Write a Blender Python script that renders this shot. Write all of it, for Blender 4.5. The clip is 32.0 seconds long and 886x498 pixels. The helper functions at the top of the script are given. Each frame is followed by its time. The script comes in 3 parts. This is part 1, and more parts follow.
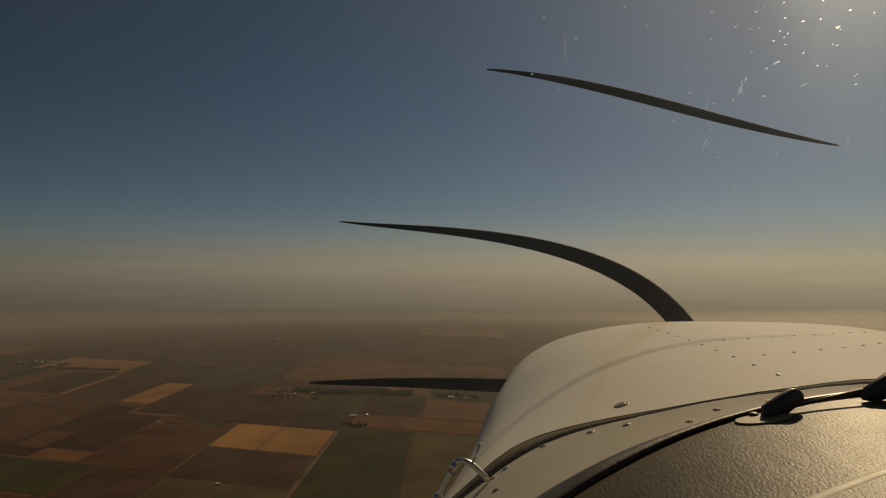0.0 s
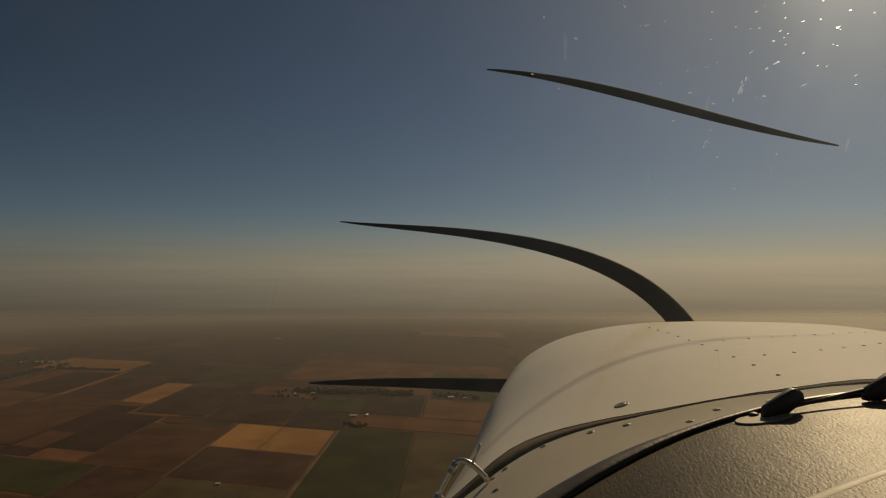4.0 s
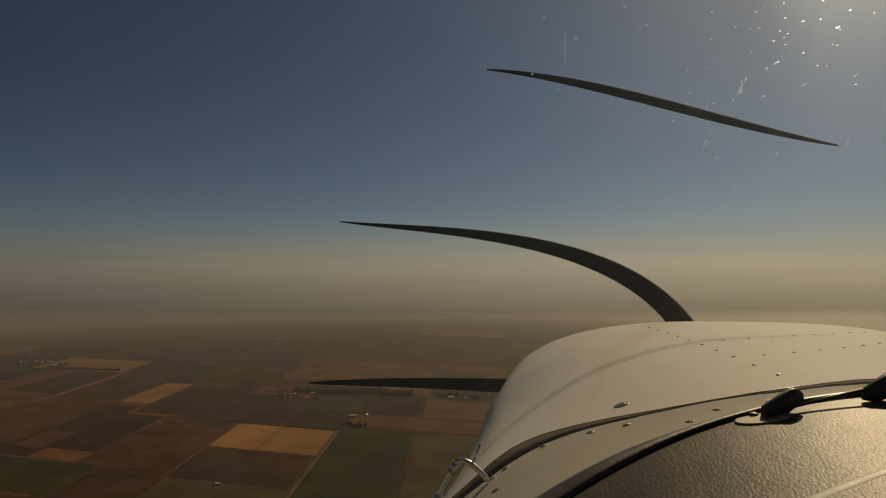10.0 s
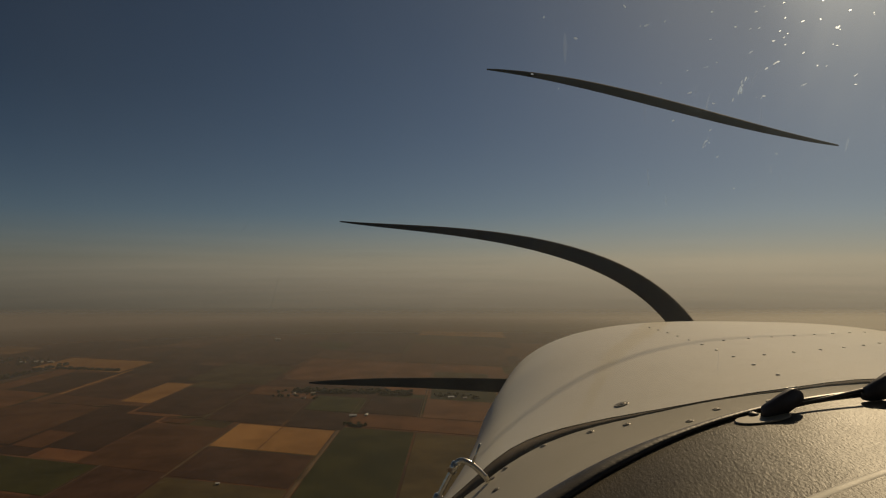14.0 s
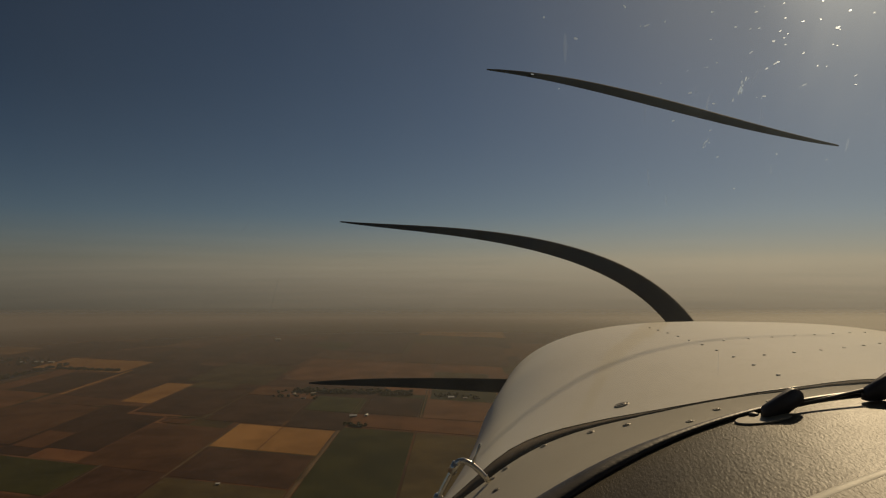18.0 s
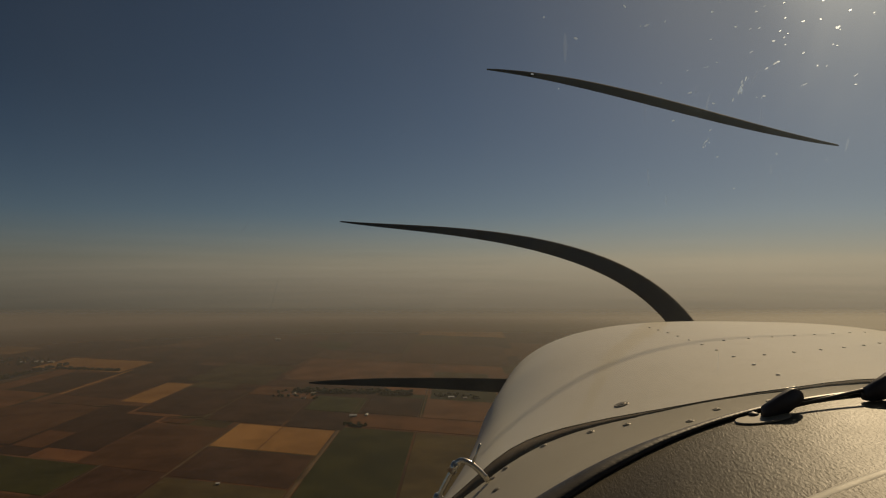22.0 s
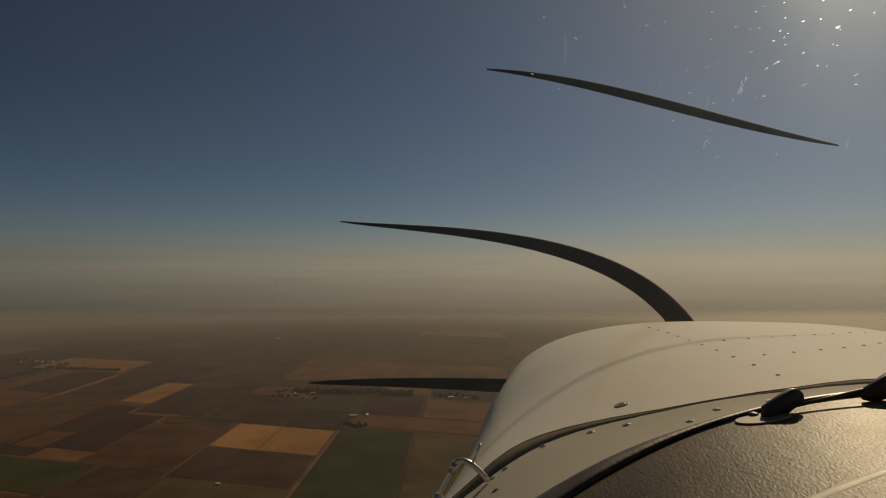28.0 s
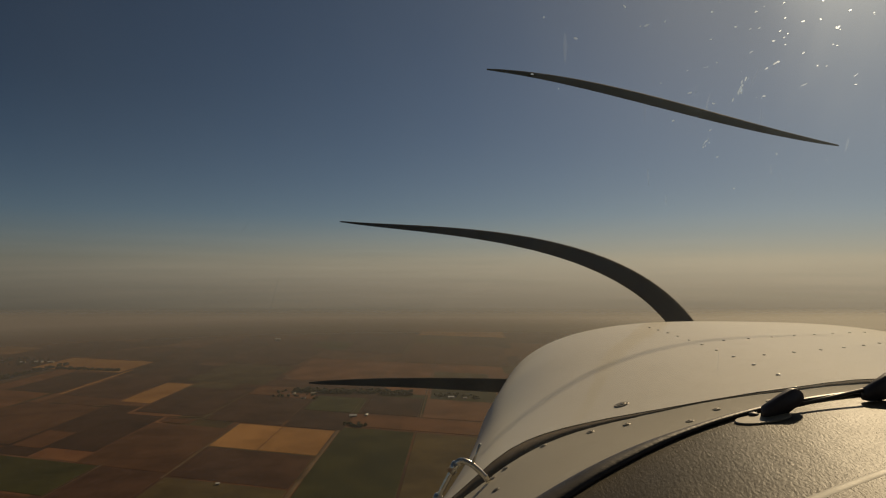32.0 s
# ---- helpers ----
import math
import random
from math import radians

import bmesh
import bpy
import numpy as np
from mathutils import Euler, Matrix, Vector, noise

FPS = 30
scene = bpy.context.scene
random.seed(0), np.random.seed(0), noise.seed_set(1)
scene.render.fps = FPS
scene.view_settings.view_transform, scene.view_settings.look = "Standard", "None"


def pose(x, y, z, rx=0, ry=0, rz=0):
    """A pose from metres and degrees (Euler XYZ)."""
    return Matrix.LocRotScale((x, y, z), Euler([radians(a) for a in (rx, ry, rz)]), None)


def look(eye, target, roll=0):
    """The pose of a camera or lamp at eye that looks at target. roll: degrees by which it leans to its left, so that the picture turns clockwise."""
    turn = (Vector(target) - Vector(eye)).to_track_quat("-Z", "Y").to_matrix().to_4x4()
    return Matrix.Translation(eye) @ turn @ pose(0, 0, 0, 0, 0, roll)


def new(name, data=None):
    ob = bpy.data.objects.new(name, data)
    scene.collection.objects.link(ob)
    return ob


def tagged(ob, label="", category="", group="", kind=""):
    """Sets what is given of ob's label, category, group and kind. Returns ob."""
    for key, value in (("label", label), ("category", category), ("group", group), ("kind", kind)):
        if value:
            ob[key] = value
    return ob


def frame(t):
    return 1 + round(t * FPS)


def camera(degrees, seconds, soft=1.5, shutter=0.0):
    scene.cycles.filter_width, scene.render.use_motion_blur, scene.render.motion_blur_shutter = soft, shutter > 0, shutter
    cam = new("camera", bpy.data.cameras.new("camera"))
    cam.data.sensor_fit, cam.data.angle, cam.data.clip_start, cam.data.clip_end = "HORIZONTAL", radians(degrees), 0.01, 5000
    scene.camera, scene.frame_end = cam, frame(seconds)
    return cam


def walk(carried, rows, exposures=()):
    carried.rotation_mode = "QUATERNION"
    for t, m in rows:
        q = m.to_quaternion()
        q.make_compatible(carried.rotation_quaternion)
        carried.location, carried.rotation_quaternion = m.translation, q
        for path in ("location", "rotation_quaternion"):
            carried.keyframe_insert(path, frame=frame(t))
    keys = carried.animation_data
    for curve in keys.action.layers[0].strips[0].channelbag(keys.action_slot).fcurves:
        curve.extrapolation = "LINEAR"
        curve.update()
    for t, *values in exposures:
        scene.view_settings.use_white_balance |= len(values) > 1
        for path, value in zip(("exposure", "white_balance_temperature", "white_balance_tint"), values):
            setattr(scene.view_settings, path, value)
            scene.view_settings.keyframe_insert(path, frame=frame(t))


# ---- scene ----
ALTITUDE = 320.0            # eye above the fields, metres
TILT = 1.585                # the camera looks slightly above the horizon
SUN_AZIMUTH, SUN_HEIGHT = 32.0, 31.0

cam = camera(70.0, 32.0, soft=1.15)
walk(cam, [(t, pose(0, 0, ALTITUDE, 90 + TILT + a, b, c)) for t, a, b, c in (
    (0.0, 0.0, 0.0, 0.0), (3.0, 0.012, 0.0, 0.010), (6.0, -0.010, 0.0, 0.012), (9.0, 0.010, 0.0, -0.008),
    (12.0, -0.012, 0.0, 0.010), (15.0, 0.0, 0.0, -0.010), (18.0, 0.012, 0.0, 0.008), (21.0, -0.010, 0.0, 0.010),
    (24.0, 0.010, 0.0, -0.010), (27.0, -0.008, 0.0, 0.010), (30.0, 0.010, 0.0, 0.0), (32.0, 0.0, 0.0, 0.0))],
    exposures=((0.0, -0.96, 7900, 4), (9.0, -0.96, 7850, 4), (12.0, -0.96, 7450, 4), (22.0, -0.98, 7500, 4), (25.0, -0.98, 7450, 4), (28.0, -0.95, 7450, 4), (29.0, -0.95, 7550, 4), (30.0, -0.86, 7550, 4), (32.0, -0.76, 7400, 4)))

# ---- light ----
world = bpy.data.worlds.new("sky")
scene.world = world
world.use_nodes = True
wn = world.node_tree
sky = wn.nodes.new("ShaderNodeTexSky")
sky.sky_type = "NISHITA"
sky.sun_disc = False
sky.sun_elevation, sky.sun_rotation = radians(SUN_HEIGHT), radians(SUN_AZIMUTH)
sky.altitude, sky.air_density, sky.dust_density, sky.ozone_density = 300, 0.6, 0.42, 2.6
wn.nodes["Background"].inputs["Strength"].default_value = 0.046
# below the horizon the haze goes on from the sky's rim, thinning to the brown plain under it
where, parts, lifted, rim = (wn.nodes.new("ShaderNode" + k) for k in ("TexCoord", "SeparateXYZ", "Math", "CombineXYZ"))
lifted.operation = "MAXIMUM"
lifted.inputs[1].default_value = 0.012
wn.links.new(where.outputs["Generated"], parts.inputs[0])
wn.links.new(parts.outputs["Z"], lifted.inputs[0])
for k, source in enumerate((parts.outputs["X"], parts.outputs["Y"], lifted.outputs[0])):
    wn.links.new(source, rim.inputs[k])
wn.links.new(rim.outputs[0], sky.inputs["Vector"])
drop = wn.nodes.new("ShaderNodeMapRange")
drop.inputs["From Min"].default_value, drop.inputs["From Max"].default_value = -0.08, 0.08
wn.links.new(parts.outputs["Z"], drop.inputs[0])
def world_ramp(stops):
    made = wn.nodes.new("ShaderNodeValToRGB")
    e = made.color_ramp.elements
    while len(e) < len(stops):
        e.new(0.5)
    for item, (at, colour) in zip(e, stops):
        item.position, item.color = at, (*colour, 1)
    wn.links.new(drop.outputs[0], made.inputs[0])
    return made.outputs[0]


dusty = world_ramp(((0.0, (2.8, 2.1, 1.5)), (0.094, (4.3, 3.1, 2.2)), (0.3, (6.7, 4.9, 3.6)), (0.5, (10.2, 7.9, 6.0)), (0.7, (8.8, 7.4, 6.2)), (1.0, (7.0, 6.8, 6.5))))
# dust throws light onwards: the haze is brighter round the sun's side
toward, sunward = wn.nodes.new("ShaderNodeVectorMath"), wn.nodes.new("ShaderNodeMapRange")
toward.operation = "DOT_PRODUCT"
toward.inputs[1].default_value = (math.sin(radians(SUN_AZIMUTH)), math.cos(radians(SUN_AZIMUTH)), 0)
wn.links.new(where.outputs["Generated"], toward.inputs[0])
wn.links.new(toward.outputs["Value"], sunward.inputs[0])
sunward.inputs["From Min"].default_value, sunward.inputs["From Max"].default_value = 0.40, 0.93
sunward.inputs["To Min"].default_value, sunward.inputs["To Max"].default_value = 0.64, 1.30
brighter = wn.nodes.new("ShaderNodeVectorMath")
brighter.operation = "SCALE"
# thin level streaks in the haze
squeeze, streak, even, streaky = (wn.nodes.new("ShaderNode" + k) for k in ("Mapping", "TexNoise", "MapRange", "Math"))
squeeze.inputs["Scale"].default_value = (2.5, 2.5, 70.0)
streak.inputs["Scale"].default_value, streak.inputs["Detail"].default_value = 1.6, 4.0
even.inputs["From Min"].default_value, even.inputs["From Max"].default_value = 0.3, 0.7
even.inputs["To Min"].default_value, even.inputs["To Max"].default_value = 0.90, 1.10
streaky.operation = "MULTIPLY"
wn.links.new(where.outputs["Generated"], squeeze.inputs[0])
wn.links.new(squeeze.outputs[0], streak.inputs["Vector"])
wn.links.new(streak.outputs[0], even.inputs[0])
wn.links.new(sunward.outputs[0], streaky.inputs[0])
wn.links.new(even.outputs[0], streaky.inputs[1])
wn.links.new(dusty, brighter.inputs[0])
wn.links.new(streaky.outputs[0], brighter.inputs["Scale"])
share = world_ramp([(at, (a, a, a)) for at, a in ((0.0, 0.82), (0.094, 0.74), (0.45, 0.52), (0.7, 0.32), (1.0, 0.0))])
veil = wn.nodes.new("ShaderNodeMix")
veil.data_type = "RGBA"
wn.links.new(share, veil.inputs[0])
wn.links.new(sky.outputs[0], veil.inputs[6])
wn.links.new(brighter.outputs[0], veil.inputs[7])
# the wide aureole of dusty air round the sun
near_sun, aureole, ringed = wn.nodes.new("ShaderNodeVectorMath"), wn.nodes.new("ShaderNodeMapRange"), wn.nodes.new("ShaderNodeVectorMath")
near_sun.operation, ringed.operation = "DOT_PRODUCT", "SCALE"
near_sun.inputs[1].default_value = (math.sin(radians(SUN_AZIMUTH)) * math.cos(radians(SUN_HEIGHT)),
                                    math.cos(radians(SUN_AZIMUTH)) * math.cos(radians(SUN_HEIGHT)), math.sin(radians(SUN_HEIGHT)))
aureole.inputs["From Min"].default_value, aureole.inputs["From Max"].default_value = 0.50, 0.92
aureole.inputs["To Min"].default_value, aureole.inputs["To Max"].default_value = 0.82, 1.12
wn.links.new(where.outputs["Generated"], near_sun.inputs[0])
wn.links.new(near_sun.outputs["Value"], aureole.inputs[0])
wn.links.new(veil.outputs[2], ringed.inputs[0])
high, fade = wn.nodes.new("ShaderNodeMapRange"), wn.nodes.new("ShaderNodeMix")
high.inputs["From Min"].default_value, high.inputs["From Max"].default_value = 0.04, 0.26
wn.links.new(parts.outputs["Z"], high.inputs[0])
fade.inputs[2].default_value = 1.0
wn.links.new(high.outputs[0], fade.inputs[0])
wn.links.new(aureole.outputs[0], fade.inputs[3])
wn.links.new(fade.outputs[0], ringed.inputs["Scale"])
wn.links.new(ringed.outputs[0], wn.nodes["Background"].inputs["Color"])

sun_data = bpy.data.lights.new("sun", "SUN")
sun_data.energy, sun_data.angle, sun_data.color = 5.0, radians(1.4), (1.0, 0.79, 0.55)
sun = new("sun", sun_data)
away = Vector((math.sin(radians(SUN_AZIMUTH)) * math.cos(radians(SUN_HEIGHT)),
               math.cos(radians(SUN_AZIMUTH)) * math.cos(radians(SUN_HEIGHT)), math.sin(radians(SUN_HEIGHT))))
sun.matrix_world = look(away * 900 + Vector((0, 0, ALTITUDE)), (0, 0, ALTITUDE))


# ---- materials ----
def tree_of(name):
    m = bpy.data.materials.new(name)
    m.use_nodes = True
    n = m.node_tree.nodes
    n.clear()
    return m, n, m.node_tree.links


def node(n, kind, **values):
    made = n.new(kind)
    for key, value in values.items():
        made.inputs[key].default_value = value
    return made


def ramp(n, links, source, stops):
    r = n.new("ShaderNodeValToRGB")
    e = r.color_ramp.elements
    while len(e) < len(stops):
        e.new(0.5)
    for item, (at, colour) in zip(e, stops):
        item.position, item.color = at, (*colour, 1)
    links.new(source, r.inputs[0])
    return r.outputs[0]


def surface(name, dark, light, rough=0.6, metal=0.0, grain=60.0, wear=6.0, bump=0.2, depth=0.002, coat=0.0, spread=0.25, squash=(1, 1, 1), spec=0.5):
    """A painted, cast or woven surface: two scales of variation in colour, roughness and relief."""
    m, n, links = tree_of(name)
    out, p = n.new("ShaderNodeOutputMaterial"), n.new("ShaderNodeBsdfPrincipled")
    co, mp = n.new("ShaderNodeTexCoord"), n.new("ShaderNodeMapping")
    mp.inputs["Scale"].default_value = squash
    links.new(co.outputs["Object"], mp.inputs[0])
    fine, broad = node(n, "ShaderNodeTexNoise", Scale=grain, Detail=5.0), node(n, "ShaderNodeTexNoise", Scale=wear, Detail=4.0)
    links.new(mp.outputs[0], fine.inputs["Vector"]), links.new(mp.outputs[0], broad.inputs["Vector"])
    mix = n.new("ShaderNodeMath")
    mix.operation = "MULTIPLY_ADD"
    mix.inputs[1].default_value = 0.4
    scaled = n.new("ShaderNodeMath")
    scaled.operation = "MULTIPLY"
    scaled.inputs[1].default_value = 0.6
    links.new(broad.outputs[0], scaled.inputs[0])
    links.new(fine.outputs[0], mix.inputs[0]), links.new(scaled.outputs[0], mix.inputs[2])
    colour = ramp(n, links, mix.outputs[0], [(0.5 - spread, dark), (0.5 + spread, light)])
    links.new(colour, p.inputs["Base Color"])
    r = n.new("ShaderNodeMapRange")
    r.inputs["To Min"].default_value, r.inputs["To Max"].default_value = max(0.02, rough - 0.12), min(1, rough + 0.12)
    links.new(broad.outputs[0], r.inputs[0]), links.new(r.outputs[0], p.inputs["Roughness"])
    p.inputs["Metallic"].default_value, p.inputs["Coat Weight"].default_value = metal, coat
    p.inputs["Specular IOR Level"].default_value = spec
    b = node(n, "ShaderNodeBump", Strength=bump, Distance=depth)
    links.new(fine.outputs[0], b.inputs["Height"]), links.new(b.outputs[0], p.inputs["Normal"])
    links.new(p.outputs[0], out.inputs[0])
    return m


def crop(name, dark, light, rows=0.35, along="X", row_size=0.25):
    """Farmland: patchy growth or tilth, with the lines left by the machines."""
    m, n, links = tree_of(name)
    out, p = n.new("ShaderNodeOutputMaterial"), n.new("ShaderNodeBsdfPrincipled")
    g, info = n.new("ShaderNodeNewGeometry"), n.new("ShaderNodeObjectInfo")
    shift = n.new("ShaderNodeVectorMath")
    shift.operation = "MULTIPLY_ADD"
    shift.inputs[1].default_value = (900, 900, 900)
    links.new(info.outputs["Random"], shift.inputs[0]), links.new(g.outputs["Position"], shift.inputs[2])
    broad = node(n, "ShaderNodeTexNoise", Scale=0.012, Detail=5.0, Roughness=0.6)
    fine = node(n, "ShaderNodeTexNoise", Scale=0.11, Detail=6.0, Roughness=0.7)
    links.new(shift.outputs[0], broad.inputs["Vector"]), links.new(shift.outputs[0], fine.inputs["Vector"])
    w = node(n, "ShaderNodeTexWave", Scale=row_size * 0.1, Distortion=1.2, Detail=2.0)
    w.bands_direction = along
    links.new(g.outputs["Position"], w.inputs["Vector"])
    total = None
    for source, weight in ((broad.outputs[0], 0.80), (fine.outputs[0], 0.22), (w.outputs[0], rows * 0.05)):
        k = n.new("ShaderNodeMath")
        k.operation = "MULTIPLY_ADD"
        k.inputs[1].default_value = weight
        k.inputs[2].default_value = 0.0
        links.new(source, k.inputs[0])
        if total:
            links.new(total, k.inputs[2])
        total = k.outputs[0]
    colour = ramp(n, links, total, [(0.41, dark), (0.62, light)])
    hue = n.new("ShaderNodeHueSaturation")
    tone = n.new("ShaderNodeMapRange")
    tone.inputs["To Min"].default_value, tone.inputs["To Max"].default_value = 0.62, 1.05
    links.new(info.outputs["Random"], tone.inputs[0]), links.new(tone.outputs[0], hue.inputs["Value"])
    links.new(colour, hue.inputs["Color"]), links.new(hue.outputs[0], p.inputs["Base Color"])
    p.inputs["Roughness"].default_value, p.inputs["Specular IOR Level"].default_value = 0.95, 0.1
    b = node(n, "ShaderNodeBump", Strength=0.15, Distance=0.3)
    links.new(fine.outputs[0], b.inputs["Height"]), links.new(b.outputs[0], p.inputs["Normal"])
    links.new(p.outputs[0], out.inputs[0])
    return m


PAINT = surface("white_cowl_paint", (0.71, 0.68, 0.60), (0.86, 0.83, 0.755), rough=0.72, grain=60, wear=4, bump=0.02, depth=0.0004, coat=0.22, spec=0.06)
# the cowling's white again, darkened to carry shade on the deck's left
DECK = surface("shaded_deck_paint", (0.44, 0.415, 0.36), (0.56, 0.53, 0.465), rough=0.72, grain=120, wear=9, bump=0.02, depth=0.0004, spec=0.06)
RUBBER = surface("dark_rubber", (0.018, 0.013, 0.013), (0.050, 0.039, 0.037), rough=0.45, grain=220, wear=24, bump=0.3, depth=0.001)
SEAM = surface("worn_grey_joint", (0.055, 0.044, 0.037), (0.110, 0.090, 0.076), rough=0.85, grain=260, wear=30, bump=0.3, depth=0.0008, spec=0.04)
STEEL = surface("screw_steel", (0.35, 0.33, 0.30), (0.62, 0.60, 0.55), rough=0.3, metal=1.0, grain=500, wear=120, bump=0.1, depth=0.0003)
ALLOY = surface("polished_bare_alloy", (0.72, 0.67, 0.57), (0.86, 0.81, 0.71), rough=0.26, metal=1.0, grain=400, wear=60, bump=0.1, depth=0.0004)
DULL = surface("dull_screw_metal", (0.16, 0.145, 0.12), (0.34, 0.31, 0.26), rough=0.55, metal=0.4, grain=500, wear=120, bump=0.1, depth=0.0003)
HEAD = surface("bright_rivet_head", (0.62, 0.60, 0.56), (0.80, 0.78, 0.74), rough=0.22, grain=500, wear=120, bump=0.05, depth=0.0003, spec=0.9)
BLADE = surface("dark_blade_paint", (0.030, 0.025, 0.021), (0.085, 0.071, 0.060), rough=0.85, grain=90, wear=7, bump=0.2, depth=0.001, spec=0.04)
PLASTIC = surface("black_plastic", (0.055, 0.047, 0.052), (0.090, 0.080, 0.086), rough=0.5, grain=400, wear=40, bump=0.15, depth=0.0004)
PLATE = surface("brushed_plate", (0.22, 0.195, 0.145), (0.32, 0.285, 0.21), rough=0.45, grain=300, wear=40, bump=0.1, depth=0.0004)
PIPING = surface("pale_piping", (0.40, 0.375, 0.32), (0.56, 0.53, 0.46), rough=0.6, grain=300, wear=40, bump=0.15, depth=0.0006)
LINING = surface("grey_cabin_lining", (0.05, 0.048, 0.045), (0.09, 0.085, 0.08), rough=0.9, grain=200, wear=8, bump=0.3, depth=0.001)
CABIN = surface("grey_cabin_panels", (0.16, 0.15, 0.14), (0.24, 0.23, 0.215), rough=0.9, grain=200, wear=8, bump=0.3, depth=0.001)
BARK = surface("bark", (0.05, 0.04, 0.03), (0.13, 0.10, 0.07), rough=0.95, grain=6, wear=1, bump=0.6, depth=0.05)
LEAVES = surface("dusty_foliage", (0.018, 0.022, 0.010), (0.06, 0.065, 0.03), rough=0.9, grain=2.5, wear=0.3, bump=0.6, depth=0.1, spec=0.15)
SHED = surface("pale_metal_sheet", (0.55, 0.54, 0.50), (0.80, 0.79, 0.75), rough=0.5, grain=3, wear=0.3, bump=0.2, depth=0.02)
WALL = surface("farm_wall", (0.30, 0.26, 0.20), (0.50, 0.45, 0.37), rough=0.9, grain=3, wear=0.4, bump=0.2, depth=0.02)
TILES = surface("dull_roof", (0.10, 0.06, 0.045), (0.20, 0.13, 0.10), rough=0.9, grain=4, wear=0.5, bump=0.4, depth=0.05)
TRACK = crop("dirt_track", (0.072, 0.047, 0.028), (0.122, 0.080, 0.049), rows=0.2)
WATER = surface("canal_water", (0.02, 0.022, 0.02), (0.04, 0.04, 0.03), rough=0.25, grain=0.4, wear=0.02, bump=0.1, depth=0.03)

SOIL = crop("bare_plain", (0.046, 0.029, 0.018), (0.088, 0.056, 0.034))
CROPS = {
    "dark": crop("ploughed_dark", (0.037, 0.017, 0.010), (0.070, 0.034, 0.020), rows=0.6),
    "brown": crop("harrowed_brown", (0.080, 0.036, 0.018), (0.130, 0.061, 0.030), rows=0.5),
    "rust": crop("dry_rust", (0.108, 0.046, 0.020), (0.172, 0.075, 0.034), rows=0.4),
    "tan": crop("stubble_tan", (0.24, 0.120, 0.041), (0.34, 0.176, 0.064), rows=0.25),
    "green": crop("green_crop", (0.024, 0.026, 0.007), (0.045, 0.045, 0.013), rows=0.1, along="Y"),
    "olive": crop("olive_fallow", (0.052, 0.037, 0.016), (0.088, 0.063, 0.027), rows=0.4, along="Y"),
}


def leather():
    """Grained vinyl of the panel top: a pebbled hide with creases."""
    m, n, links = tree_of("grained_vinyl")
    out, p = n.new("ShaderNodeOutputMaterial"), n.new("ShaderNodeBsdfPrincipled")
    co = n.new("ShaderNodeTexCoord")
    mp = n.new("ShaderNodeMapping")
    mp.inputs["Scale"].default_value = (1.0, 0.42, 1.0)
    links.new(co.outputs["Object"], mp.inputs[0])
    cells = node(n, "ShaderNodeTexVoronoi", Scale=560.0)
    cells.feature = "SMOOTH_F1"
    crease = node(n, "ShaderNodeTexNoise", Scale=640.0, Detail=4.0, Roughness=0.6, Distortion=0.6)
    fold = node(n, "ShaderNodeTexNoise", Scale=170.0, Detail=3.0, Roughness=0.5)
    stain = node(n, "ShaderNodeTexNoise", Scale=14.0, Detail=4.0)
    links.new(co.outputs["Object"], stain.inputs["Vector"])
    for t in (cells, crease, fold):
        links.new(mp.outputs[0], t.inputs["Vector"])
    links.new(ramp(n, links, stain.outputs[0], [(0.3, (0.056, 0.045, 0.029)), (0.7, (0.086, 0.070, 0.046))]), p.inputs["Base Color"])
    r = n.new("ShaderNodeMapRange")
    r.inputs["To Min"].default_value, r.inputs["To Max"].default_value = 0.42, 0.54
    p.inputs["Specular IOR Level"].default_value = 0.16
    links.new(stain.outputs[0], r.inputs[0]), links.new(r.outputs[0], p.inputs["Roughness"])
    total = None
    for source, weight in ((cells.outputs["Distance"], 0.5), (crease.outputs[0], 0.8), (fold.outputs[0], 0.35)):
        k = n.new("ShaderNodeMath")
        k.operation = "MULTIPLY_ADD"
        k.inputs[1].default_value, k.inputs[2].default_value = weight, 0.0
        links.new(source, k.inputs[0])
        if total:
            links.new(total, k.inputs[2])
        total = k.outputs[0]
    b = node(n, "ShaderNodeBump", Strength=0.6, Distance=0.0006)
    links.new(total, b.inputs["Height"]), links.new(b.outputs[0], p.inputs["Normal"])
    links.new(p.outputs[0], out.inputs[0])
    return m


VINYL = leather()


